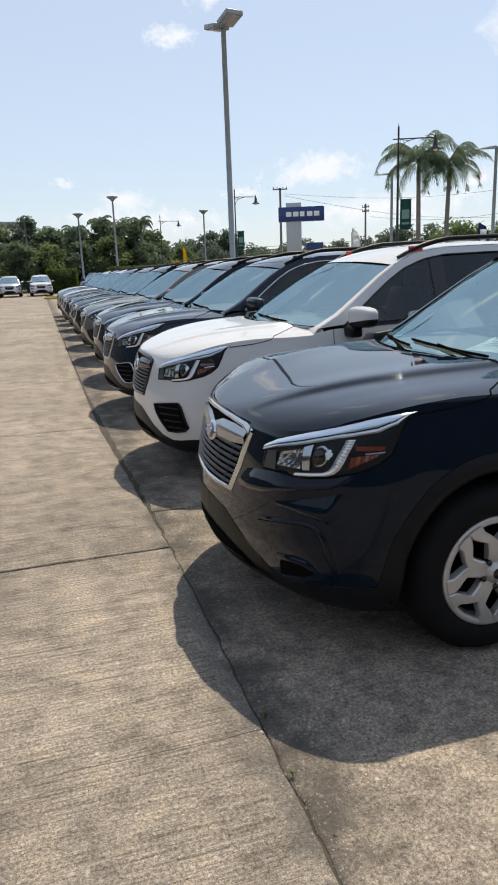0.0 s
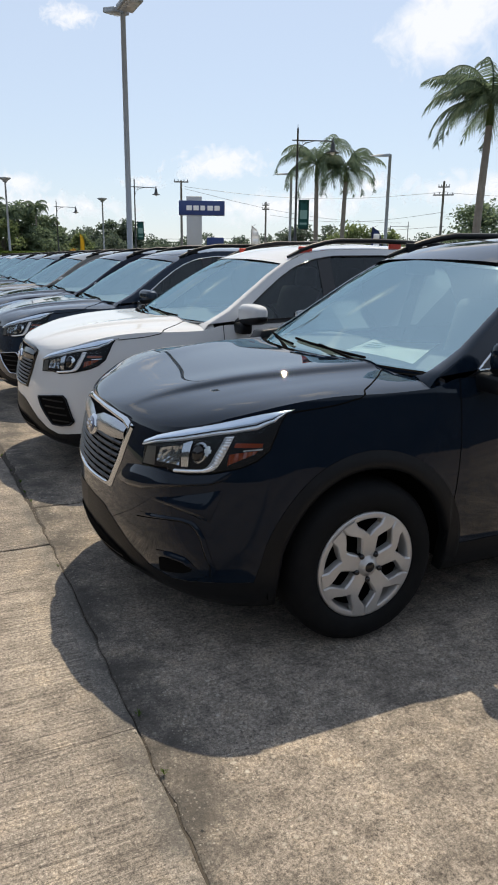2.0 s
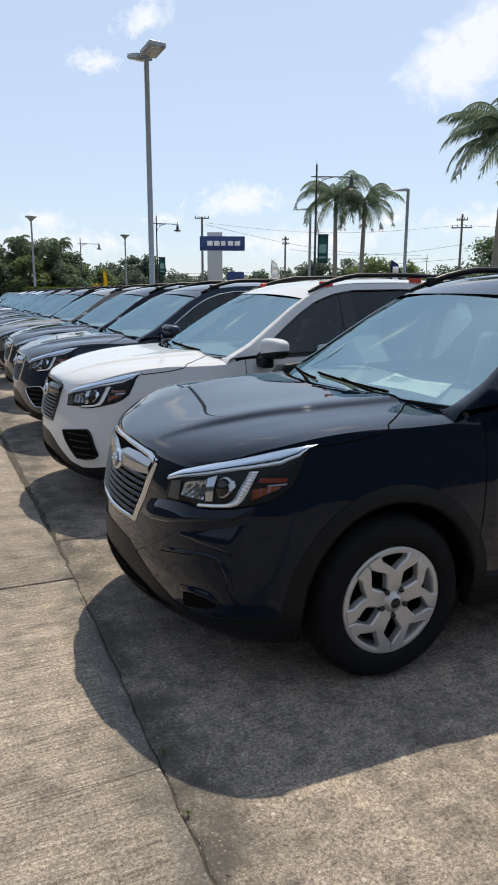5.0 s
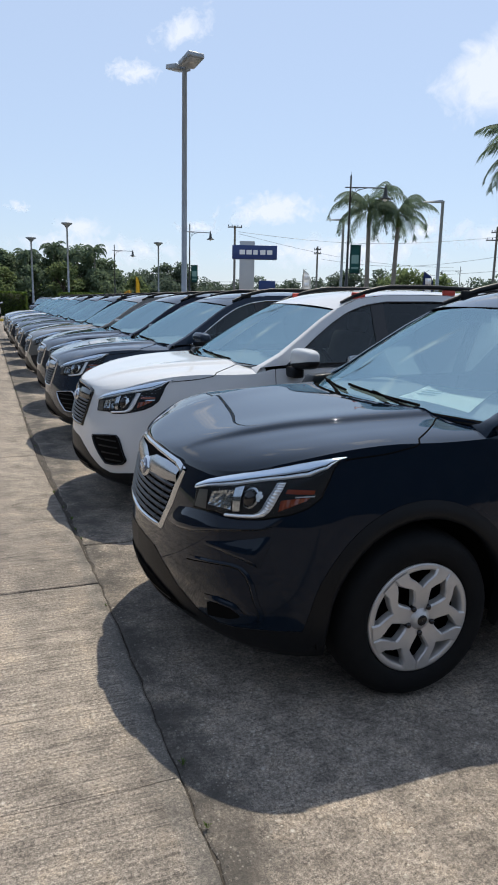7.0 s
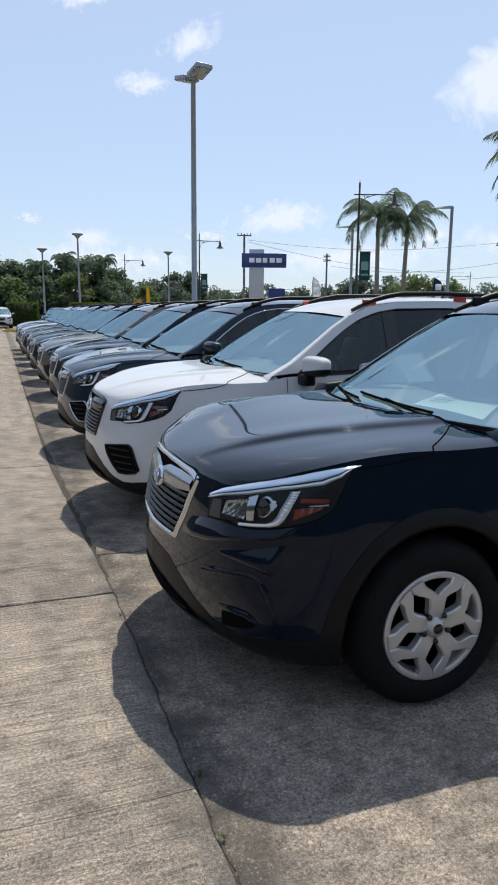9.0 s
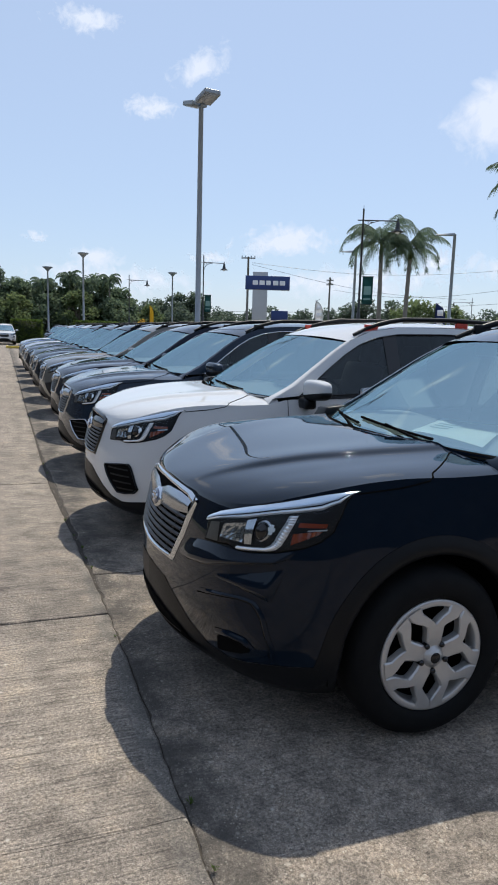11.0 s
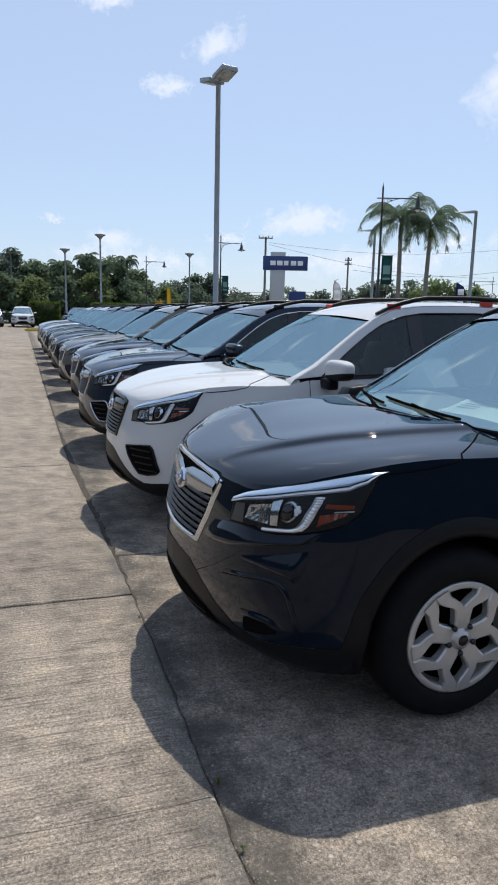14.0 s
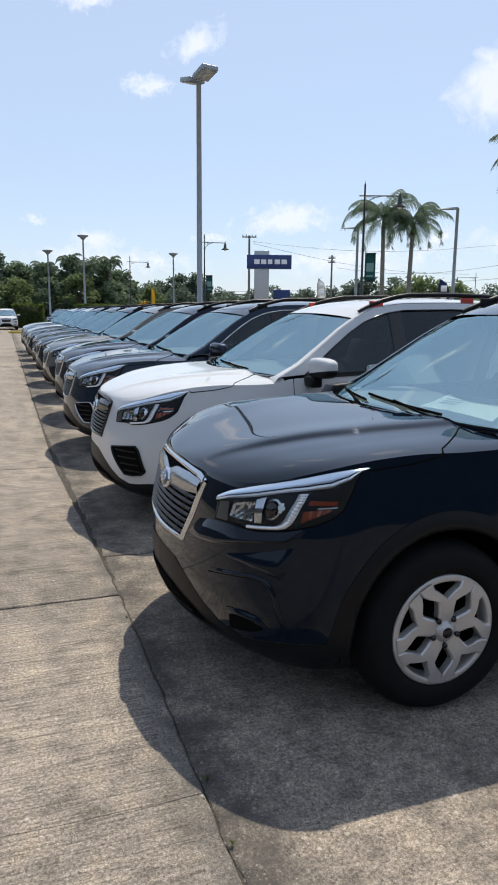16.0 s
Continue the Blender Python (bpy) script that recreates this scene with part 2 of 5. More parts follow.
BROOM = concrete("broomed_concrete", (0.290, 0.253, 0.213), (0.196, 0.171, 0.145), True)
AGGREGATE = concrete("worn_aggregate_concrete", (0.276, 0.238, 0.199), (0.172, 0.149, 0.125), False)
SOIL = grained("joint_dirt", (0.075, 0.062, 0.048), (0.026, 0.022, 0.018), 6, 0.95, 0.6)
FIELD = grained("far_field", (0.13, 0.135, 0.09), (0.09, 0.10, 0.06), 0.05, 0.95, 0.3)
KERB_YELLOW = grained("yellow_kerb_paint", (0.55, 0.40, 0.05), (0.40, 0.29, 0.05), 3, 0.7, 0.3)
POLE_GREY = grained("galvanised_steel", (0.30, 0.33, 0.36), (0.23, 0.25, 0.275), 4, 0.5, 0.1, 0.1)
POLE_DARK = grained("black_cast_iron", (0.025, 0.028, 0.03), (0.016, 0.018, 0.02), 4, 0.45, 0.1)
POLE_WOOD = grained("weathered_timber", (0.22, 0.205, 0.19), (0.13, 0.12, 0.11), 3, 0.9, 0.4)
SIGN_BLUE = mat("sign_blue", (0.012, 0.035, 0.15), 0.3)
SIGN_WHITE = mat("sign_white", (0.78, 0.79, 0.80), 0.4)
SIGN_GREY = grained("sign_pylon_grey", (0.42, 0.43, 0.44), (0.36, 0.37, 0.38), 1, 0.4, 0.05, 0.4)
BANNER = mat("banner_green", (0.02, 0.10, 0.10), 0.8)
BARK = grained("bark", (0.14, 0.115, 0.09), (0.07, 0.058, 0.045), 5, 0.95, 0.6)
PALM_BARK = grained("palm_bark", (0.24, 0.22, 0.19), (0.15, 0.135, 0.115), 4, 0.9, 0.5)


def leaf_material(name, dark, light):
    m = mat(name, light, 0.75, spec=0.2)
    ge = m.node_tree.nodes.new("ShaderNodeNewGeometry")
    c = ramp(m, ge.outputs["Random Per Island"], (0.0, dark), (1.0, light))
    link(m, c, bsdf(m).inputs["Base Color"])
    tr = m.node_tree.nodes.new("ShaderNodeBsdfTranslucent")
    link(m, c, tr.inputs["Color"])
    mx = m.node_tree.nodes.new("ShaderNodeMixShader")
    mx.inputs["Fac"].default_value = 0.5
    link(m, bsdf(m).outputs["BSDF"], mx.inputs[1])
    link(m, tr.outputs["BSDF"], mx.inputs[2])
    link(m, mx.outputs["Shader"], m.node_tree.nodes["Material Output"].inputs["Surface"])
    return m


LEAF = leaf_material("broad_leaves", (0.10, 0.14, 0.092), (0.185, 0.24, 0.14))
LEAF_LIGHT = leaf_material("pale_leaves", (0.11, 0.15, 0.065), (0.20, 0.25, 0.108))
LEAF_DULL = leaf_material("dull_leaves", (0.075, 0.105, 0.08), (0.14, 0.18, 0.125))
HEDGE_LEAF = leaf_material("hedge_leaves", (0.05, 0.085, 0.015), (0.11, 0.16, 0.03))
PALM_LEAF = leaf_material("palm_leaflets", (0.08, 0.12, 0.08), (0.16, 0.21, 0.13))
ORANGE_LEAF = leaf_material("orange_leaves", (0.35, 0.16, 0.03), (0.5, 0.35, 0.05))


# ---- mesh helpers ----
def lerp(a, b, f):
    return a + (b - a) * f


def table(points, x):
    """Straight steps between (x, value) pairs."""
    return float(np.interp(x, [p[0] for p in points], [p[1] for p in points]))


@functools.lru_cache(maxsize=None)
def slopes(points):
    """Slopes at the knots of a smooth line that never overshoots."""
    d = [(b[1] - a[1]) / (b[0] - a[0]) for a, b in zip(points, points[1:])]
    inner = [0.0 if a * b <= 0 else 2 * a * b / (a + b) for a, b in zip(d, d[1:])]
    return [d[0], *inner, d[-1]]


def curve(points, x):
    """A smooth line through (x, value) pairs."""
    points = tuple(points)
    if x <= points[0][0]:
        return points[0][1]
    if x >= points[-1][0]:
        return points[-1][1]
    m = slopes(points)
    k = max(i for i in range(len(points) - 1) if points[i][0] <= x)
    (x0, a), (x1, b) = points[k], points[k + 1]
    h = x1 - x0
    t = (x - x0) / h
    return a * (1 + 2 * t) * (1 - t) ** 2 + h * m[k] * t * (1 - t) ** 2 + b * t * t * (3 - 2 * t) + h * m[k + 1] * t * t * (t - 1)


def along(points, f):
    """The place at fraction f (by index) of a list of tuples."""
    f = min(max(f, 0.0), 1.0) * (len(points) - 1)
    k = min(int(f), len(points) - 2)
    return tuple(lerp(a, b, f - k) for a, b in zip(points[k], points[k + 1]))


def part(name, bm, material, parent=None, label="", smooth=True, own_slot=False):
    mesh = bpy.data.meshes.new(name)
    bm.normal_update()
    bm.to_mesh(mesh)
    bm.free()
    if smooth:
        mesh.shade_smooth()
    mesh.materials.append(material)
    ob = new(name, mesh)
    if own_slot:
        ob.material_slots[0].link = "OBJECT"
        ob.material_slots[0].material = material
    if parent is not None:
        ob.parent = parent
    if label:
        ob["label"] = label
    return ob


def thing(name, label, category, group="", kind="", at=None):
    ob = new(name)
    if at is not None:
        ob.matrix_world = at
    return tagged(ob, label, category, group, kind)


def grid(bm, rows, flip=False, closed=False):
    """Faces over rows of points."""
    vs = [[bm.verts.new(p) for p in row] for row in rows]
    for a, b in zip(vs, vs[1:]):
        n = len(a)
        for k in range(n if closed else n - 1):
            q = [a[k], a[(k + 1) % n], b[(k + 1) % n], b[k]]
            try:
                bm.faces.new(q[::-1] if flip else q)
            except ValueError:
                pass
    return vs


def box(bm, x0, x1, y0, y1, z0, z1, m=None, bevel=0.0):
    made = bmesh.ops.create_cube(bm, size=1)["verts"]
    bmesh.ops.scale(bm, verts=made, vec=(x1 - x0, y1 - y0, z1 - z0))
    bmesh.ops.translate(bm, verts=made, vec=((x0 + x1) / 2, (y0 + y1) / 2, (z0 + z1) / 2))
    if bevel:
        edges = list({e for v in made for e in v.link_edges})
        made = list({v for f in bmesh.ops.bevel(bm, geom=edges, offset=bevel, segments=2, affect="EDGES", profile=0.6)["faces"] for v in f.verts} | {v for v in made if v.is_valid})
    if m is not None:
        bmesh.ops.transform(bm, matrix=m, verts=made)
    return made


def tube(bm, points, radius, sides=8, ends=True):
    """A round bar along points; radius is a number or one number a point."""
    pts = [Vector(p) for p in points]
    rad = radius if isinstance(radius, (list, tuple)) else [radius] * len(pts)
    rings = []
    for k, p in enumerate(pts):
        way = (pts[min(k + 1, len(pts) - 1)] - pts[max(k - 1, 0)]).normalized()
        side = way.cross(Vector((0, 0, 1)))
        if side.length < 1e-3:
            side = Vector((1, 0, 0))
        side.normalize()
        up = side.cross(way)
        rings.append([p + rad[k] * (math.cos(a) * side + math.sin(a) * up) for a in (2 * math.pi * j / sides for j in range(sides))])
    vs = grid(bm, rings, closed=True)
    if ends:
        bm.faces.new(vs[0])
        bm.faces.new(vs[-1][::-1])


def lathe(bm, profile, sides=32, axis="y"):
    """Turns (radius, along) pairs round an axis through the origin."""
    rows = []
    for r, h in profile:
        row = []
        for k in range(sides):
            a = 2 * math.pi * k / sides
            c, s = r * math.cos(a), r * math.sin(a)
            row.append({"y": (c, h, s), "z": (c, s, h), "x": (h, c, s)}[axis])
        rows.append(row)
    return grid(bm, rows, closed=True)


# ---- the ground ----
def joint_x(y):
    return table([(-40, -1.0), (1.2, -1.0), (5.0, -1.13), (12, -1.13), (60, -1.05)], y)


bm = bmesh.new()
grid(bm, [[(-2500, -2500, -0.09), (2500, -2500, -0.09)], [(-2500, 2500, -0.09), (2500, 2500, -0.09)]])
tagged(part("ground", bm, FIELD, smooth=False), "dull green and grey flat land to the horizon", "ground", kind="structure")
bm = bmesh.new()
box(bm, -16, 17.5, -14, 72, -0.085, -0.0150)
tagged(part("pavement", bm, SOIL, smooth=False), "dirt-filled bed under the concrete parking slabs", "pavement", kind="structure")
pavement = bpy.data.objects["pavement"]


def slab(x0a, x1a, x0b, x1b, y0, y1, material, lift, tight0=False, tight1=False, name="slab", rough=0.004, n=10):
    """One cast slab with worn, rounded edges; x0a..x1a at y0, x0b..x1b at y1. A tight end touches its neighbour."""
    r = 0.012
    e0, e1 = (0.06 if tight0 else 1.0), (0.06 if tight1 else 1.0)
    rows = []
    for inset, z in ((0.0, -0.04), (0.0, -r), (r * 0.3, -r * 0.3), (r, 0.0)):
        gx, g0, g1 = 0.006 + inset, (0.006 + inset) * e0, (0.006 + inset) * e1
        row = []
        for side in range(4):
            for k in range(n):
                f = k / n
                if side == 0:
                    p = (lerp(x0a + gx, x1a - gx, f), y0 + g0)
                elif side == 1:
                    y = lerp(y0 + g0, y1 - g1, f)
                    p = (lerp(x1a, x1b, (y - y0) / (y1 - y0)) - gx, y)
                elif side == 2:
                    p = (lerp(x1b - gx, x0b + gx, f), y1 - g1)
                else:
                    y = lerp(y1 - g1, y0 + g0, f)
                    p = (lerp(x0a, x0b, (y - y0) / (y1 - y0)) + gx, y)
                wob = rough * noise.noise((p[0] * 7, p[1] * 9, 3.3)) + rough * 0.5 * noise.noise((p[0] * 31, p[1] * 37, 1.3))
                up = -r * 0.3 if (tight0 and side == 0) or (tight1 and side == 2) else 0
                row.append((p[0] + wob, p[1] + (wob if side in (0, 2) else 0), max(z, up - r * 0.1) + lift if z > -r * 0.9 and up else z + lift))
        rows.append(row)
    b = bmesh.new()
    vs = grid(b, rows, closed=True)
    b.faces.new(vs[-1])
    return part(name, b, material, pavement, smooth=False)


def pave():
    ys = [-13.77 + 1.7 * k for k in range(49)]
    for k, (y0, y1) in enumerate(zip(ys, ys[1:])):
        a, b = joint_x(y0), joint_x(y1)
        t0, t1 = k % 2 == 0, k % 2 == 1
        slab(-4.7, a - 0.002, -4.7, b - 0.002, y0, y1, BROOM, 0.0, t0, t1, rough=0.009, n=30)
        slab(-9.5, -4.7, -9.5, -4.7, y0, y1, BROOM, 0.0, t0, t1)
    ys = [-13.0 + 5.06 * k for k in range(17)]
    for y0, y1 in zip(ys, ys[1:]):
        a, b = joint_x(y0), joint_x(y1)
        slab(a + 0.007, 4.6, b + 0.007, 4.6, y0, y1, AGGREGATE, -0.008, rough=0.016, n=110)
        slab(4.6, 10.5, 4.6, 10.5, y0, y1, AGGREGATE, -0.008)
        slab(10.5, 17.0, 10.5, 17.0, y0, y1, AGGREGATE, -0.008)
        slab(-15.5, -9.5, -15.5, -9.5, y0, y1, BROOM, 0.0)


# ---- the sport utility car ----
SLAT = mat("grille_slat", (0.018, 0.019, 0.022), 0.38)
XC, PLAN_N = -0.33, 2.1
FRONT = ((0.20, -0.77), (0.27, -0.865), (0.36, -0.910), (0.50, -0.925), (0.62, -0.915), (0.75, -0.890), (0.86, -0.864), (0.93, -0.838))
WIDTH = ((0.22, 0.855), (0.36, 0.893), (0.48, 0.905), (0.60, 0.903), (0.70, 0.896), (0.80, 0.885), (0.90, 0.868), (1.00, 0.845), (1.08, 0.825), (1.16, 0.80))
SHOULDER = ((-0.95, 0.905), (-0.85, 0.906), (-0.80, 0.912), (-0.74, 0.924), (-0.66, 0.950), (-0.58, 0.978), (-0.48, 1.003), (-0.38, 1.020), (-0.25, 1.032), (-0.10, 1.038), (0.10, 1.034), (0.30, 1.038), (0.45, 1.070), (1.5, 1.105), (3.0, 1.14), (3.7, 1.13))
HOOD = ((-0.95, 0.915), (-0.86, 0.922), (-0.82, 0.944), (-0.76, 0.970), (-0.66, 1.003), (-0.52, 1.036), (-0.34, 1.068), (-0.15, 1.090), (0.05, 1.107), (0.25, 1.118), (0.45, 1.130))
CREASE = ((-0.85, 0.27), (-0.62, 0.385), (-0.40, 0.47), (-0.20, 0.53), (0.10, 0.565), (0.4, 0.57))
VALLEY = ((-0.85, 0.42), (-0.62, 0.56), (-0.36, 0.655), (-0.10, 0.67), (0.2, 0.66))
SHUT = ((-0.04, 0.0), (0.05, 0.075), (0.15, 0.18), (0.235, 0.275), (0.45, 0.33))
REAR_X, WHEELBASE, AXLE, ARCH, TRIM = 3.68, 2.67, 0.345, 0.405, 0.478


def front_x(y, z):
    r = min(abs(y) / curve(WIDTH, z), 1.0)
    return XC - (XC - curve(FRONT, z)) * (1 - r ** PLAN_N) ** (1 / PLAN_N)


def skin(y, z, off=0.0):
    """A point of the front skin, lifted by off along its normal."""
    e = 0.004
    p = Vector((front_x(y, z), y, z))
    n = Vector((front_x(y + e, z) - front_x(y - e, z), 2 * e, 0)).cross(Vector((front_x(y, z + e) - front_x(y, z - e), 0, 2 * e)))
    if n.x > 0:
        n = -n
    return p + n.normalized() * off


def ribbon(bm, low, high, off, cols=16, rows=3, side=1, flip=False):
    """A patch of the front skin between two lines of (y, z)."""
    out = []
    for r in range(rows + 1):
        row = []
        for c in range(cols + 1):
            a, b = along(low, c / cols), along(high, c / cols)
            y, z = lerp(a[0], b[0], r / rows), lerp(a[1], b[1], r / rows)
            o = off(c / cols, r / rows) if callable(off) else off
            row.append(skin(y * side, z, o))
        out.append(row)
    grid(bm, out, flip=(side > 0) != flip)


def side_y(z):
    f = max(0.0, (z - 1.07) / 0.53)
    return 0.828 - 0.215 * f ** 1.15


def plan_columns():
    """Half outline from the front's middle round the side to the rear's middle: (mode, value)."""
    cols = [("front", t) for t in np.radians([0, 7, 14, 21, 28, 36, 44, 51, 57, 61, 64, 66.5, 69, 71, 73, 75, 77, 79, 81, 83, 85, 86.5, 88])]
    xs = {round(XC + 0.01, 3)}
    for c in (0.0, WHEELBASE):
        for r in (ARCH, TRIM):
            for a in range(0, 181, 9):
                xs.add(round(c + r * math.cos(math.radians(a)), 3))
        xs.add(round(c + TRIM + 0.012, 3)), xs.add(round(c - TRIM - 0.012, 3))
    for x in (*np.linspace(-0.30, 0.48, 27), *np.linspace(0.5, 2.2, 12)):
        xs.add(round(float(x), 3))
    cols += [("side", x) for x in sorted(xs) if XC < x < 3.2]
    cols += [("rear", t) for t in np.radians([88, 80, 70, 60, 50, 40, 30, 20, 10, 0])]
    return cols


def plan_point(col, z):
    kind, v = col
    w = curve(WIDTH, z)
    if kind == "front":
        c, s = max(math.cos(v), 0) ** (2 / PLAN_N), max(math.sin(v), 0) ** (2 / PLAN_N)
        return XC - (XC - curve(FRONT, z)) * c, w * s
    if kind == "side":
        return v, w
    c, s = math.cos(v) ** 0.75, math.sin(v) ** 0.75
    return 3.2 + (REAR_X - 0.04 * abs(z - 0.7) - 3.2) * c, w * s


def arch_z(x, r, base):
    for c in (0.0, WHEELBASE):
        if abs(x - c) < r:
            base = max(base, AXLE + math.sqrt(r * r - (x - c) ** 2))
    return base


def column(col):
    x, y = plan_point(col, 0.6)
    under = 0.235 if x > -0.4 else lerp(0.235, 0.215, min(1, (-0.4 - x) / 0.4))
    low = arch_z(x, ARCH, under)
    base = 0.36 if x > -0.42 else table([(0.0, 0.53), (0.22, 0.525), (0.30, 0.50), (0.38, 0.44), (0.50, 0.365), (0.58, 0.322), (0.66, 0.31), (0.78, 0.335), (0.95, 0.36)], abs(y))
    trim = max(arch_z(x, TRIM, base), low + 0.004)
    return low, trim, curve(SHOULDER, x)


def build_car(name, group):
    car = thing(name, "", "car", group)
    cols = plan_columns()
    # lower trim and painted shell
    shell, trim = bmesh.new(), bmesh.new()
    for s in (1, -1):
        upper, lower = [], []
        for k in range(13):
            row = []
            for c in cols:
                low, mid, top = column(c)
                z = lerp(mid, top, (k / 12) ** 0.9)
                x, y = plan_point(c, z)
                # soft crease along the doors and a hollow under it
                if x > 0.5:
                    y -= 0.018 * math.exp(-((z - 0.62) / 0.12) ** 2) * min(1, (x - 0.5) * 3)
                row.append((x, s * y, z))
            upper.append(row)
        for k in range(5):
            row = []
            for c in cols:
                low, mid, top = column(c)
                z = lerp(low, mid, k / 4)
                x, y = plan_point(c, z)
                bulge = 0.008 * math.sin(math.pi * min(1, k / 4 + 0.12)) + 0.002
                turn = c[1] if c[0] == "front" else math.pi / 2 if c[0] == "side" else -c[1] + math.pi
                row.append((x - bulge * math.cos(turn), s * (y + bulge * math.sin(turn)), z))
            lower.append(row)
        # inward lip so that the trim has depth
        lower.insert(0, [(p[0] + 0.06 * min(1, max(0, (-0.45 - p[0]) / 0.35)), p[1] * 0.94, p[2] + 0.004) for p in lower[0]])
        grid(shell, upper, flip=s > 0)
        grid(trim, lower, flip=s > 0)
    bmesh.ops.remove_doubles(shell, verts=shell.verts, dist=0.0006)
    part("body_shell", shell, BLACK_PAINT, car, "glossy painted body", own_slot=True)
    part("lower_trim", trim, PLASTIC, car, "unpainted dark plastic bumper and arch trim")

    # hood and fender tops
    def hood_point(c, f, lift=0.0):
        x0, _ = plan_point(c, 0.6)
        top = curve(SHOULDER, x0)
        x, y = plan_point(c, top)
        yy = y * (1 - f)
        xx = min(x, 0.070 + 0.29 * (yy / 0.80) ** 2)
        z = lerp(top, max(curve(HOOD, xx), top), 1 - (1 - f) ** 3.8)
        # the fender falls away outside the hood's shut line
        shut = curve(SHUT, xx)
        if xx > -0.03 and 0 < f < shut:
            over = lerp(top, max(curve(HOOD, xx), top), 1 - (1 - shut) ** 3.8)
            z = lerp(z, lerp(top, over, (f / shut) ** 0.85), min(1, (xx + 0.03) / 0.16))
        grow = min(1, max(0, (xx + 0.84) / 0.30))
        # raised middle with a crisp step on either side, then a soft valley and the ridge over the lamp
        q = abs(yy) - curve(CREASE, xx)
        z += grow * 0.010 * (1 / (1 + math.exp(max(-60, min(60, q / 0.010)))) - 0.5) * math.exp(-(q / 0.16) ** 2) * 2
        q = abs(yy) - curve(VALLEY, xx)
        z -= grow * 0.002 * math.exp(-(q / 0.06) ** 2)
        return (xx, yy, z + 0.006 * min(1, f / 0.06) + lift)

    hood = bmesh.new()
    heads = [c for c in cols if plan_point(c, 1.0)[0] <= 0.56]
    us = [0, 0.02, 0.05, 0.09, 0.13, 0.17, 0.20, 0.225, 0.25, 0.275, 0.30, 0.34, 0.38, 0.42, 0.45, 0.47, 0.483, 0.492, 0.5, 0.508, 0.517, 0.53, 0.55, 0.58, 0.62, 0.66, 0.70, 0.74, 0.78, 0.82, 0.86, 0.90, 0.95, 1.0]
    for s in (1, -1):
        rows = []
        for u in us:
            row = []
            for c in heads:
                x, y = plan_point(c, curve(SHOULDER, plan_point(c, 0.6)[0]))
                f1 = min(0.6, max(0.22, 1 - curve(CREASE, min(x, 0.25)) / max(y, 0.1)))
                f2 = min(f1 - 0.1, max(0.10, 1 - curve(VALLEY, min(x, 0.25)) / max(y, 0.1)))
                p = hood_point(c, table([(0, 0), (0.25, f2), (0.5, f1), (1, 1)], u))
                row.append((p[0], s * p[1], p[2]))
            rows.append(row)
        grid(hood, rows, flip=s > 0)
    bmesh.ops.remove_doubles(hood, verts=hood.verts, dist=0.0008)
    part("hood", hood, BLACK_PAINT, car, "creased painted hood", own_slot=True)

    # greenhouse
    outer = [(0.34, 1.082), (0.52, 1.172), (0.70, 1.295), (0.90, 1.432), (1.08, 1.535), (1.25, 1.598), (1.5, 1.632), (2.0, 1.642), (2.7, 1.622), (3.1, 1.575), (3.35, 1.51), (3.52, 1.32), (3.60, 1.13)]
    top_line = lambda x: table(outer, x)

    def edge(v):
        x = lerp(0.36, 1.04, v)
        z = top_line(x)
        return Vector((x, side_y(z) - 0.012 - 0.030 * max(0.0, 1 - v) ** 2, z))

    def middle(v):
        return Vector((lerp(0.115, 0.855, v), 0, lerp(1.112, 1.550, v) + 0.030 * math.sin(math.pi * v)))

    def shield(s, v, off=0.0):
        m, e = middle(v), edge(v)
        q = s * s
        return Vector((lerp(m.x, e.x, q) - off * 0.55, e.y * s, lerp(m.z, e.z, q) + off * 0.83))

    glass = bmesh.new()
    grid(glass, [[shield(lerp(-0.985, 0.985, a / 20), lerp(0.0, 0.985, b / 12)) for a in range(21)] for b in range(13)], flip=True)
    part("windshield", glass, WINDSHIELD, car, "large sloping windshield mirroring the sky").visible_shadow = False
    band = bmesh.new()
    grid(band, [[shield(lerp(-0.99, 0.99, a / 20), v, -0.004) for a in range(21)] for v in (-0.05, 0.0, 0.018)], flip=True)
    grid(band, [[shield(lerp(-1.0, 1.0, a / 20), v, -0.012) - Vector((0, 0, d)) for a in range(21)] for v, d in ((-0.34, 0.02), (-0.18, 0.03), (-0.02, 0.0))], flip=True)
    part("cowl", band, CAVITY, car, "black plastic cowl under the glass")
    band = bmesh.new()
    grid(band, [[shield(lerp(-0.985, 0.985, a / 20), v, -0.003) for a in range(21)] for v in (0.945, 0.99)], flip=True)
    part("sunshade_band", band, GLOSS_BLACK, car)

    for s in (1, -1):
        b = bmesh.new()
        rows = []
        for k in range(15):
            v = lerp(-0.04, 1.0, k / 14)
            x = lerp(0.36, 1.04, v)
            z = top_line(x)
            a = shield(s * 0.978, v, 0.004)
            e = Vector((x + 0.004, s * (side_y(z) + 0.003), z - 0.004))
            rows.append([a, a.lerp(e, 0.4) + Vector((-0.003, 0, 0.007)), a.lerp(e, 0.8) + Vector((0, 0, 0.005)), e])
        foot = [Vector((0.30, s * lerp(0.74, 0.832, q), lerp(1.078, 1.036, q))) for q in (0, 0.4, 0.8, 1.0)]
        grid(b, [foot] + rows, flip=s < 0)
        part("windshield_pillar", b, BLACK_PAINT, car, "painted pillar beside the windshield", own_slot=True)

    roof = bmesh.new()
    rows = []
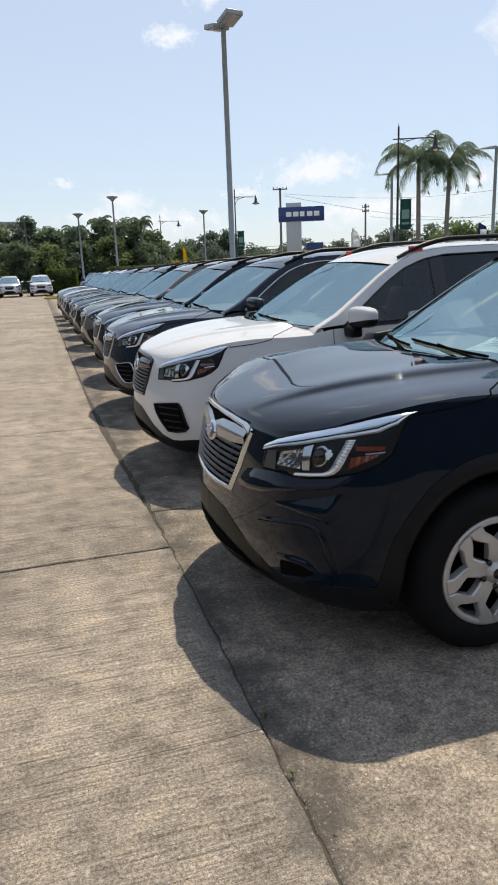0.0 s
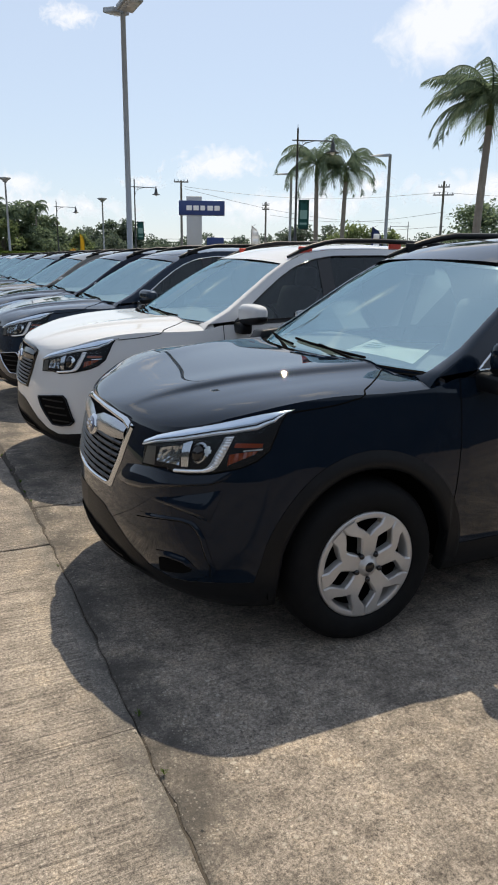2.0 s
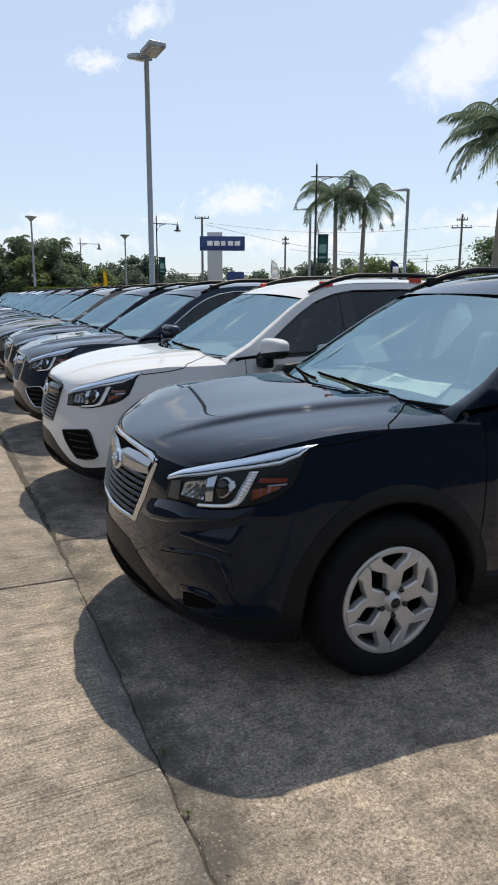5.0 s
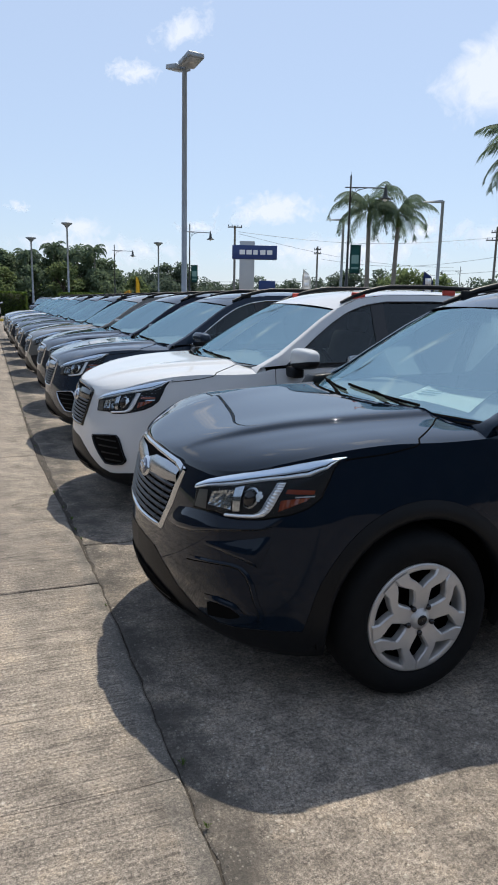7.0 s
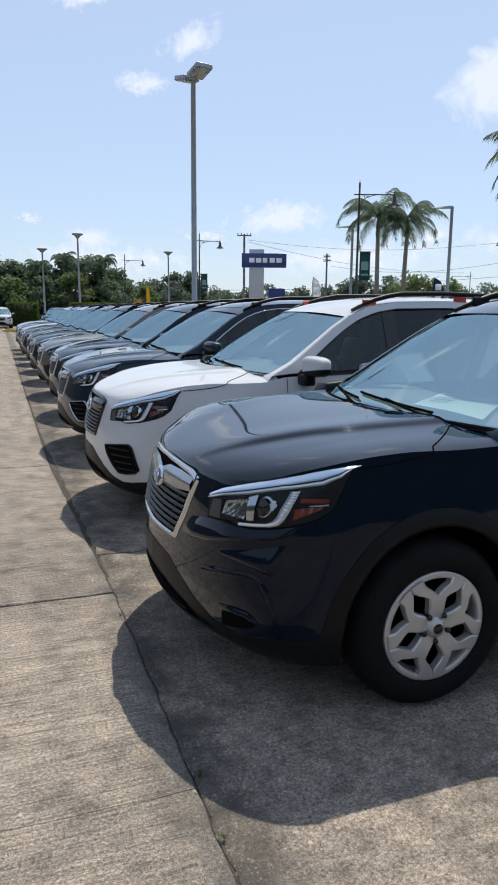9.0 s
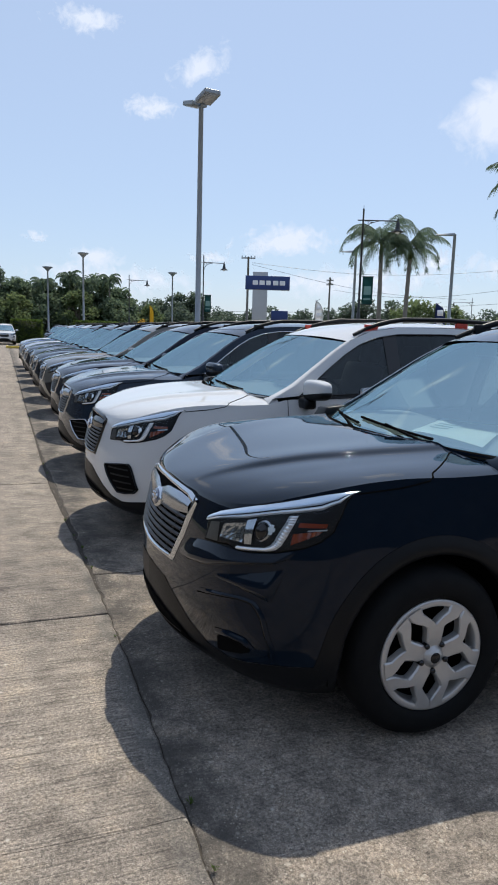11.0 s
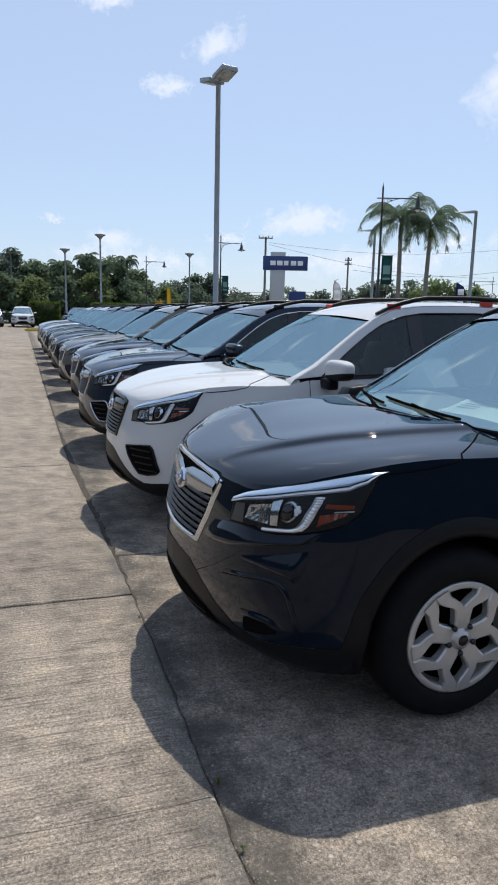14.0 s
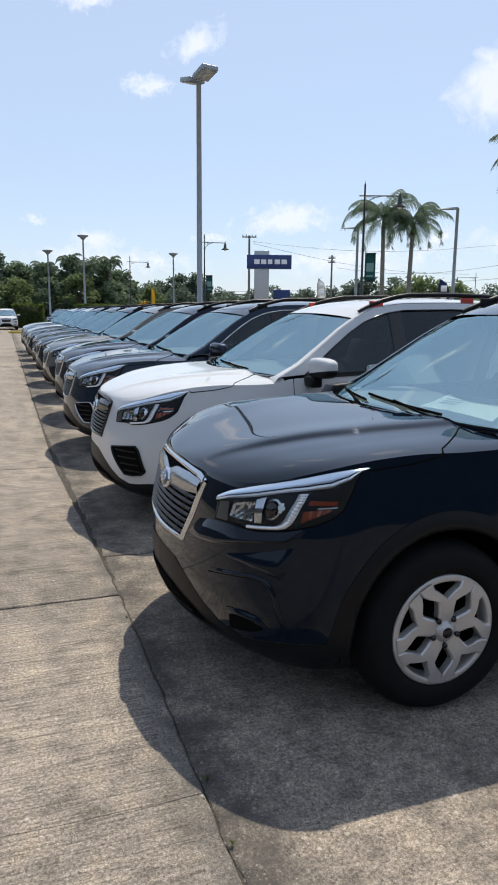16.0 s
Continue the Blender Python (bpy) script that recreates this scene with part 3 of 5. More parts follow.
    for k in range(25):
        u = k / 24
        row = []
        for a in range(-10, 11):
            s = a / 10
            xm, xe = lerp(0.850, 3.42, u), lerp(1.035, 3.38, u)
            ze = top_line(xe)
            zm = table([(0.85, 1.548), (1.0, 1.595), (1.2, 1.64), (1.5, 1.672), (1.9, 1.685), (2.5, 1.672), (3.1, 1.64), (3.42, 1.58)], xm)
            q = s * s
            row.append((lerp(xm, xe, q), (side_y(ze) - 0.004) * s, lerp(zm, ze, q ** 1.6) + 0.004))
        rows.append(row)
    grid(roof, rows, flip=True)
    part("roof", roof, BLACK_PAINT, car, "painted roof panel", own_slot=True)

    fin = bmesh.new()
    rows = [[(2.90 + 0.19 * q + lean * (1 - h), wide * (1 - h * 0.75) * math.sin(math.pi * min(0.98, max(0.02, q)) ** 0.7) * side, 1.645 + 0.075 * h) for q in (0.0, 0.2, 0.4, 0.6, 0.8, 1.0)] for side, h, lean, wide in ((-1, 0.0, -0.03, 0.026), (-1, 0.5, -0.04, 0.026), (-1, 1.0, 0.0, 0.02), (1, 1.0, 0.0, 0.02), (1, 0.5, -0.04, 0.026), (1, 0.0, -0.03, 0.026))]
    for row in rows[2:4]:
        row[:3] = [(max(p[0], 2.99), p[1], p[2]) for p in row[:3]]
    grid(fin, rows)
    bmesh.ops.recalc_face_normals(fin, faces=fin.faces)
    part("antenna_fin", fin, BLACK_PAINT, car, "painted fin-shaped roof antenna", own_slot=True)

    def side_ribbon(b, low, high, off, s, cols_n=22, rows_n=3):
        out = []
        for r in range(rows_n + 1):
            row = []
            for c in range(cols_n + 1):
                p, q = along(low, c / cols_n), along(high, c / cols_n)
                x, z = lerp(p[0], q[0], r / rows_n), lerp(p[1], q[1], r / rows_n)
                row.append((x, s * (side_y(z) + off), z))
            out.append(row)
        grid(b, out, flip=s > 0)

    belt = lambda x: table([(0.37, 1.072), (1.5, 1.108), (3.0, 1.145), (3.6, 1.13)], x)
    inner = [(0.56, 1.10), (0.66, 1.175), (0.82, 1.295), (0.98, 1.405), (1.13, 1.49), (1.3, 1.548), (1.5, 1.578), (2.0, 1.588), (2.7, 1.568), (3.05, 1.52), (3.22, 1.42), (3.28, 1.28), (3.30, 1.17)]
    rim_out = [along(outer, k / 12) for k in range(13)]
    for s in (1, -1):
        frame_b = bmesh.new()
        side_ribbon(frame_b, inner, rim_out, 0.0, s, 48, 3)
        part("window_surround", frame_b, BLACK_PAINT, car, "painted pillar and roof edge", own_slot=True)
        xs = [lerp(0.55, 3.6, k / 30) for k in range(31)]
        sill = bmesh.new()
        side_ribbon(sill, [(x, belt(x) - 0.01) for x in xs], [(x, belt(x) + 0.022) for x in xs], 0.004, s, 30, 1)
        part("belt_moulding", sill, GLOSS_BLACK, car)
        top = lambda x: table(inner, x)
        for a, b_ in ((0.56, 1.36), (1.46, 2.32), (2.40, 3.27)):
            pane = bmesh.new()
            xs = [lerp(a, b_, k / 16) for k in range(17)]
            side_ribbon(pane, [(x, belt(x) + 0.018) for x in xs], [(x, max(top(x), belt(x) + 0.02)) for x in xs], -0.006, s, 16, 4)
            part("side_window", pane, SIDE_GLASS if a < 1 else TINTED, car, "tinted side glass").visible_shadow = False
        for a, b_ in ((1.35, 1.47), (2.31, 2.41)):
            post = bmesh.new()
            side_ribbon(post, [(a, belt(a)), (b_, belt(b_))], [(a, top(a) + 0.01), (b_, top(b_) + 0.01)], 0.0, s, 2, 4)
            part("pillar", post, GLOSS_BLACK, car, "gloss black window pillar")
        post = bmesh.new()
        side_ribbon(post, [(0.70, belt(0.7)), (0.735, belt(0.735))], [(0.70, top(0.70)), (0.735, top(0.735))], 0.0, s, 2, 3)
        part("quarter_post", post, GLOSS_BLACK, car)
        corner = bmesh.new()
        side_ribbon(corner, [(0.50, belt(0.5)), (0.70, belt(0.7))], [(0.56, 1.10), (0.70, 1.205)], 0.003, s, 4, 2)
        part("mirror_sail", corner, GLOSS_BLACK, car)
        # roof rail
        rail = bmesh.new()
        pts = []
        for k in range(19):
            u = k / 18
            x = lerp(1.10, 3.22, u)
            lift = 0.052 * min(1, u * 4.5) ** 0.8 * min(1, (1 - u) * 6) ** 0.7
            z = top_line(min(max(x, 1.13), 3.2)) + 0.014 + lift
            pts.append((x, s * (side_y(top_line(x)) - 0.035), z))
        tube(rail, pts, [0.012 + 0.008 * min(1, k / 2, (18 - k) / 2) for k in range(19)], 8)
        part("roof_rail", rail, PLASTIC, car, "black raised roof rail")
        for x0 in (1.27, 2.15, 3.02):
            foot = bmesh.new()
            z = top_line(x0)
            box(foot, x0 - 0.06, x0 + 0.06, s * (side_y(z) - 0.035) - 0.013, s * (side_y(z) - 0.035) + 0.013, z - 0.005, z + 0.050, bevel=0.010)
            part("rail_foot", foot, PLASTIC, car, own_slot=True)
        # mirror: a squared cap, thinner outboard, over a black lower shell and a stubby arm
        mx, my = (0.60, 1.0) if s < 0 else (0.70, 0.96)

        def shell_point(p, grow):
            q = Vector([math.copysign(abs(a) ** 0.55, a) for a in p])
            out = (q.y + 1) / 2
            return Vector((q.x * 0.072 * grow * (1 - 0.22 * out) + mx + 0.045 * out, s * (my + q.y * 0.118 * grow), 1.158 + q.z * 0.078 * grow * (1 - 0.20 * out ** 2)))

        cap = bmesh.new()
        bmesh.ops.create_uvsphere(cap, u_segments=28, v_segments=18, radius=1)
        for v in cap.verts:
            v.co = shell_point(v.co, 1.0)
        if s < 0:
            bmesh.ops.reverse_faces(cap, faces=cap.faces)
        mir = part("mirror", cap, BLACK_PAINT, car, "door mirror with painted cap", own_slot=True)
        base = bmesh.new()
        bmesh.ops.create_uvsphere(base, u_segments=28, v_segments=18, radius=1)
        for v in base.verts:
            p = shell_point(v.co, 1.03)
            v.co = (p.x, p.y, min(p.z, 1.130 + 0.018 * (abs(p.y) - my) / 0.118))
        part("mirror_base", base, PLASTIC, mir)
        arm = bmesh.new()
        box(arm, mx - 0.055, mx + 0.035, min(s * 0.81, s * (my - 0.035)), max(s * 0.81, s * (my - 0.035)), 1.012, 1.092, bevel=0.020)
        part("mirror_arm", arm, PLASTIC, mir)
        face = bmesh.new()
        box(face, mx + 0.072, mx + 0.080, min(s * (my - 0.09), s * (my + 0.08)), max(s * (my - 0.09), s * (my + 0.08)), 1.112, 1.208, bevel=0.003)
        part("mirror_glass", face, CHROME, mir)
        # bright line round the side windows
        b = bmesh.new()
        pts = [along(inner, k / 40) for k in range(41)]
        tube(b, [(x, s * (side_y(z) + 0.003), z) for x, z in pts], 0.0065, 6)
        xs = [lerp(0.56, 3.30, k / 20) for k in range(21)]
        tube(b, [(x, s * (side_y(belt(x) + 0.02) + 0.006), belt(x) + 0.020) for x in xs], 0.0065, 6)
        part("window_trim", b, GLOSS_BLACK, car, "thin strip round the side windows", own_slot=True)
        # door gaps and handles
        for x0 in (0.46, 1.43, 2.36):
            gap = bmesh.new()
            pts = []
            for k in range(13):
                z = lerp(0.40, belt(x0), k / 12)
                x = x0 - (0.07 * (1 - k / 12) ** 2 if x0 < 1 else -0.16 * max(0, 0.5 - k / 12) * 2 if x0 > 2 else 0)
                hollow = 0.018 * math.exp(-((z - 0.62) / 0.12) ** 2) * min(1, max(0, x - 0.5) * 3)
                pts.append((x, s * (curve(WIDTH, z) - hollow - 0.0015), z))
            tube(gap, pts, 0.0035, 5)
            part("door_gap", gap, CAVITY, car)
        for x0 in (1.18, 2.12):
            grip = bmesh.new()
            box(grip, x0, x0 + 0.2, min(s * 0.845, s * 0.885), max(s * 0.845, s * 0.885), 0.93, 0.962, bevel=0.012)
            part("door_handle", grip, BLACK_PAINT, car, own_slot=True)
        # hood gap along the fender
        gap = bmesh.new()
        pts = []
        for k in range(9):
            x = lerp(-0.335, -0.03, k / 8)
            z = curve(((-0.34, 0.993), (-0.30, 0.996), (-0.155, 1.006), (-0.03, 1.026)), x)
            pts.append((x, s * (curve(WIDTH, z) + 0.0005), z))
        z = curve(SHOULDER, -0.012)
        pts.append((-0.012, s * (curve(WIDTH, z) + 0.0008), z + 0.001))
        for k in range(12):
            x = lerp(0.006, 0.235, k / 11)
            p = hood_point(("side", x), curve(SHUT, x), 0.0005)
            pts.append((p[0], s * p[1], p[2]))
        tube(gap, pts, 0.0032, 5)
        part("hood_gap", gap, CAVITY, car)

    # black end piece of the cowl by the passenger's pillar
    b = bmesh.new()
    box(b, 0.245, 0.395, 0.675, 0.815, 1.050, 1.135, bevel=0.018)
    for v in b.verts:
        if v.co.z > 1.10:
            v.co.z += 0.10 * (v.co.x - 0.30) - 0.06 * (v.co.y - 0.74)
            v.co.x += 0.03
    part("cowl_end", b, PLASTIC, car, "black plastic end piece of the cowl")

    # wipers
    for s0, s1 in ((-0.62, 0.06), (0.02, 0.66)):
        wiper = bmesh.new()
        tube(wiper, [shield(lerp(s0, s1, k / 8), 0.025 + 0.045 * k / 8, 0.010) for k in range(9)], 0.0065, 6)
        tube(wiper, [shield(s0 + 0.02, -0.01, 0.010), shield(lerp(s0, s1, 0.3), 0.02, 0.022), shield(lerp(s0, s1, 0.55), 0.052, 0.018)], 0.006, 6)
        part("wiper", wiper, CAVITY, car, "black windshield wiper")

    # grille
    gh = [(-0.384, 0.886), (-0.32, 0.909), (-0.18, 0.920), (0, 0.925), (0.18, 0.920), (0.32, 0.909), (0.384, 0.886)]
    gl = [(-0.388, 0.872), (-0.348, 0.72), (-0.298, 0.608), (0, 0.598), (0.298, 0.608), (0.348, 0.72), (0.388, 0.872)]
    b = bmesh.new()
    ribbon(b, [(y * 0.97, z + 0.010) for y, z in gl], [(y * 0.97, z - 0.010) for y, z in gh], 0.002, 40, 6)
    grille = part("grille", b, CAVITY, car, "black slatted grille in a bright frame")
    b = bmesh.new()
    inner_l = [(y * 0.93, z + 0.026) for y, z in gl]
    ribbon(b, gl, inner_l, lambda c, r: -0.003 + 0.014 * max(0.0, math.sin(math.pi * r)) ** 0.5, 48, 8)
    part("grille_frame", b, CHROME, grille, "chrome lower grille frame", own_slot=True)
    b = bmesh.new()
    inner_h = [(y * 0.94, z - 0.027) for y, z in gh]
    ribbon(b, inner_h, gh, lambda c, r: -0.003 + 0.014 * max(0.0, math.sin(math.pi * r)) ** 0.5, 48, 8)
    part("grille_bar", b, CHROME, grille, "chrome upper grille bar", own_slot=True)
    for k in range(7):
        z = lerp(0.645, 0.80, k / 6)
        half = table([(0.60, 0.30), (0.72, 0.35), (0.86, 0.39)], z) * 0.93 - 0.004
        b = bmesh.new()
        ribbon(b, [(-half, z - 0.008), (half, z - 0.008)], [(-half, z + 0.008), (half, z + 0.008)], lambda c, r: 0.004 + 0.010 * math.sin(math.pi * r), 24, 3)
        part("slat", b, SLAT, grille)
        for j in range(5):
            y = lerp(-0.8, 0.8, j / 4) * half
            b = bmesh.new()
            ribbon(b, [(y - 0.006, z - 0.011), (y + 0.006, z - 0.011)], [(y - 0.006, z + 0.011), (y + 0.006, z + 0.011)], lambda c, r: 0.006 + 0.011 * math.sin(math.pi * r), 2, 4)
            part("slat_rib", b, SLAT, grille)
    for s in (1, -1):
        b = bmesh.new()
        ribbon(b, [(0.0, 0.785), (0.10, 0.796), (0.24, 0.808), (0.355, 0.822)], [(0.0, 0.856), (0.10, 0.884), (0.24, 0.888), (0.358, 0.876)], lambda c, r: 0.006 + 0.011 * math.sin(math.pi * min(max(r, 0.02), 0.98)), 20, 5, s)
        part("wing_bar", b, SATIN, grille, "brushed silver bar beside the emblem", own_slot=True)
    for name_, ry, rz, off, ma, own in (("emblem", 0.068, 0.046, 0.015, CHROME, 0.016), ("emblem_field", 0.057, 0.036, 0.021, EMBLEM_BLUE, 0.004)):
        b = bmesh.new()
        rows = []
        for q, o in ((1.0, off - own), (1.0, off), (0.9, off + 0.006), (0.5, off + 0.008), (0.02, off + 0.009)):
            rows.append([skin(ry * q * math.cos(a), 0.812 + rz * q * math.sin(a), o) for a in np.linspace(0, 2 * math.pi, 28, endpoint=False)])
        grid(b, rows, closed=True, flip=False)
        bmesh.ops.recalc_face_normals(b, faces=b.faces)
        part(name_, b, ma, grille, "plain oval badge")
    for y, z, r in ((-0.030, 0.818, 0.013), (-0.004, 0.826, 0.008), (0.010, 0.806, 0.008), (0.028, 0.823, 0.008), (-0.014, 0.800, 0.007), (0.036, 0.808, 0.007)):
        b = bmesh.new()
        rows = [[skin(y + r * q * math.cos(a), z + r * q * math.sin(a), 0.030 + o) for a in np.linspace(0, 2 * math.pi, 8, endpoint=False)] for q, o in ((1, -0.003), (0.6, 0.002), (0.02, 0.003))]
        grid(b, rows, closed=True)
        bmesh.ops.recalc_face_normals(b, faces=b.faces)
        part("emblem_dot", b, CHROME, grille)

    # lower intake, number-plate mount and skid
    # no opening is cut: a near-black sheet stands in for the intake's shade
    b = bmesh.new()
    ribbon(b, [(-0.46, 0.300), (0, 0.292), (0.46, 0.300)], [(-0.37, 0.350), (-0.20, 0.390), (0, 0.400), (0.20, 0.390), (0.37, 0.350)], 0.013, 30, 3)
    intake = part("lower_intake", b, CAVITY, car)
    for z in (0.315, 0.335):
        b = bmesh.new()
        ribbon(b, [(-0.38, z - 0.004), (0.38, z - 0.004)], [(-0.38, z + 0.004), (0.38, z + 0.004)], 0.018, 24, 1)
        part("slat", b, PLASTIC, intake)
    b = bmesh.new()
    ribbon(b, [(-0.52, 0.288), (0, 0.278), (0.52, 0.288)], [(-0.50, 0.310), (0, 0.300), (0.50, 0.310)], 0.014, 30, 2)
    part("skid_strip", b, SATIN, car, "thin silver lower bumper strip", own_slot=True)

    # lamps
    for s in (1, -1):
        hi = [(0.487, 0.848), (0.545, 0.878), (0.605, 0.900), (0.66, 0.920), (0.71, 0.938), (0.755, 0.955), (0.79, 0.971), (0.817, 0.986), (0.834, 0.996), (0.8445, 1.003)]
        guide = [(0.489, 0.830), (0.55, 0.850), (0.61, 0.864), (0.66, 0.877), (0.71, 0.895), (0.755, 0.911), (0.795, 0.923), (0.833, 0.938), (0.846, 0.964), (0.8452, 0.999)]
        lo = [(0.494, 0.757), (0.56, 0.760), (0.611, 0.765), (0.638, 0.758), (0.66, 0.754), (0.701, 0.758), (0.769, 0.772), (0.829, 0.798), (0.852, 0.823), (0.862, 0.860), (0.857, 0.92), (0.8465, 0.990)]
        b = bmesh.new()
        ribbon(b, lo, hi, 0.003, 45, 8, s)
        lamp = part("headlight", b, HOUSING, car, "swept headlight with a bright light guide")
        b = bmesh.new()
        ribbon(b, guide, hi, lambda c, r: 0.006 + 0.006 * math.sin(math.pi * r), 45, 4, s)
        part("lamp_bezel", b, BEZEL, lamp, "silver upper bezel")
        b = bmesh.new()
        upper = [(lerp(p[0], q[0], 0.30), lerp(p[1], q[1], 0.30)) for p, q in zip(guide, hi)]
        ribbon(b, guide, upper, lambda c, r: 0.010 + 0.006 * math.sin(math.pi * r), 45, 3, s)
        part("light_guide", b, DRL, lamp, "white upper light guide")
        b = bmesh.new()
        groove = [(lerp(p[0], q[0], 0.40), lerp(p[1], q[1], 0.40)) for p, q in zip(guide, hi)]
        ribbon(b, upper, groove, 0.0135, 45, 1, s)
        part("bezel_groove", b, HOUSING, lamp)
        b = bmesh.new()
        hook_out = [(0.650, 0.757), (0.701, 0.763), (0.752, 0.772), (0.772, 0.782), (0.783, 0.800), (0.790, 0.831), (0.796, 0.88), (0.798, 0.912)]
        hook_in = [(0.650, 0.770), (0.699, 0.777), (0.740, 0.784), (0.754, 0.794), (0.762, 0.812), (0.768, 0.846), (0.775, 0.878), (0.778, 0.908)]
        ribbon(b, hook_out, hook_in, lambda c, r: 0.007 + 0.009 * math.sin(math.pi * r) + 0.0016 * math.sin(150 * c) * (c > 0.45), 90, 3, s)
        part("light_guide", b, DRL, lamp, "white hook-shaped light guide")
        b = bmesh.new()
        ribbon(b, [(0.500, 0.762), (0.565, 0.766)], [(0.506, 0.830), (0.556, 0.838)], lambda c, r: 0.004 + 0.006 * c, 4, 3, s)
        part("lamp_inner_panel", b, LAMP_DARK, lamp)
        b = bmesh.new()
        rng = random.Random(4)
        for i in range(7):
            for j in range(5):
                cell = []
                for u, v in ((i, j), (i + 0.94, j), (i + 0.94, j + 0.94), (i, j + 0.94)):
                    u, v = u / 7, v / 5
                    y = lerp(lerp(0.572, 0.578, v), lerp(0.668, 0.664, v), u)
                    z = lerp(lerp(0.785, 0.786, u), lerp(0.838, 0.862, u), v)
                    cell.append(b.verts.new(skin(s * y, z, 0.006 + 0.010 * ((u - 0.5) ** 2 + (v - 0.5) ** 2) + 0.0022 * rng.random())))
                b.faces.new(cell if s < 0 else cell[::-1])
        part("reflector", b, BOWL, lamp, "faceted bright reflector", smooth=False)
        b = bmesh.new()
        ribbon(b, [(0.674, 0.782), (0.698, 0.786)], [(0.664, 0.868), (0.694, 0.882)], lambda c, r: 0.008 + 0.006 * math.sin(math.pi * r), 4, 6, s)
        part("reflector_facet", b, BOWL, lamp)
        for radius, bulge, ma, label in ((0.040, 0.008, SATIN, "silver lens ring"), (0.033, 0.016, GLOSS_BLACK, "dark round projector lens")):
            b = bmesh.new()
            rows = []
            for q in (1.0, 0.85, 0.6, 0.3, 0.02):
                rows.append([skin(s * (0.722 + radius * 0.62 * q * math.cos(a)), 0.842 + radius * q * math.sin(a), 0.006 + bulge * math.sqrt(max(0, 1 - q * q)) + (0.004 if ma is GLOSS_BLACK else 0)) for a in np.linspace(0, 2 * math.pi, 20, endpoint=False)])
            grid(b, rows, closed=True)
            bmesh.ops.recalc_face_normals(b, faces=b.faces)
            part("projector", b, ma, lamp, label)
        for w, h in ((0.005, 0.018), (0.010, 0.007)):
            b = bmesh.new()
            ribbon(b, [(0.748 - w, 0.852 - h), (0.748 + w, 0.852 - h)], [(0.748 - w, 0.852 + h), (0.748 + w, 0.852 + h)], 0.016, 2, 2, s)
            part("lens_mark", b, DRL, lamp)
        b = bmesh.new()
        ribbon(b, [(0.803, 0.806), (0.826, 0.828), (0.846, 0.851)], [(0.801, 0.846), (0.826, 0.856), (0.848, 0.863)], lambda c, r: 0.008 + 0.003 * math.sin(20 * c), 12, 3, s)
        part("amber_reflector", b, AMBER, lamp, "amber corner reflector")
        b = bmesh.new()
        ribbon(b, [(0.806, 0.872), (0.830, 0.873), (0.851, 0.875)], [(0.806, 0.888), (0.830, 0.889), (0.850, 0.889)], 0.008, 12, 3, s)
        part("amber_reflector", b, AMBER, lamp, "amber corner reflector")
        # thin bright streak between the two amber reflectors
        b = bmesh.new()
        ribbon(b, [(0.826, 0.860), (0.853, 0.866)], [(0.826, 0.864), (0.853, 0.871)], 0.012, 6, 1, s)
        part("lens_edge", b, DRL, lamp)
        b = bmesh.new()
        ribbon(b, lo, hi, lambda c, r: 0.004 + 0.016 * math.sin(math.pi * min(1, max(0, r))) ** 0.5 * min(1, c * 8, (1 - c) * 8), 45, 8, s)
        part("lamp_cover", b, LENS, lamp, "clear curved cover")
        # shelf of the bumper under the lamp
        b = bmesh.new()
        ribbon(b, [(0.335, 0.660), (0.415, 0.651), (0.519, 0.660), (0.625, 0.690), (0.708, 0.712), (0.774, 0.728), (0.806, 0.752)], [(0.40, 0.735), (0.47, 0.748), (0.56, 0.754), (0.64, 0.750), (0.70, 0.752), (0.77, 0.766), (0.822, 0.788)], lambda c, r: 0.001 + 0.014 * curve(((0, 0), (0.08, 0.6), (0.2, 1.0), (0.5, 0.8), (1, 0.12)), r) * min(1, c * 6, (1 - c) * 6), 40, 14, s)
        part("bumper_shelf", b, BLACK_PAINT, car, "painted shelf under the headlight", own_slot=True)
        # dark joint round the lamp
        b = bmesh.new()
        tube(b, [skin(s * y, z, 0.001) for y, z in [along(hi, k / 30) for k in range(31)]], 0.0035, 5)
        tube(b, [skin(s * y, z, 0.001) for y, z in [along(lo, k / 34) for k in range(35)]], 0.003, 5)
        part("lamp_joint", b, CAVITY, car)
        # fog recess
        fl = [(0.478, 0.570), (0.51, 0.51), (0.572, 0.43), (0.615, 0.380), (0.690, 0.380), (0.748, 0.394), (0.772, 0.42)]
        fh = [(0.480, 0.578), (0.55, 0.587), (0.64, 0.600), (0.712, 0.608), (0.735, 0.585), (0.752, 0.535), (0.777, 0.434)]
        b = bmesh.new()
        ribbon(b, fl, fh, 0.004, 20, 5, s)
        fog = part("fog_recess", b, CAVITY, car, "black corner intake of the bumper", own_slot=True)
        b = bmesh.new()
        fm = [(lerp(a[0], 0.65, 0.09), lerp(a[1], 0.49, 0.09)) for a in fl]
        ribbon(b, fl, fm, lambda c, r: 0.005 + 0.012 * math.sin(math.pi * r), 24, 3, s)
        fm = [(lerp(a[0], 0.65, 0.09), lerp(a[1], 0.49, 0.09)) for a in fh]
        ribbon(b, fm, fh, lambda c, r: 0.005 + 0.012 * math.sin(math.pi * r), 24, 3, s)
        part("fog_frame", b, PLASTIC, fog, own_slot=True)
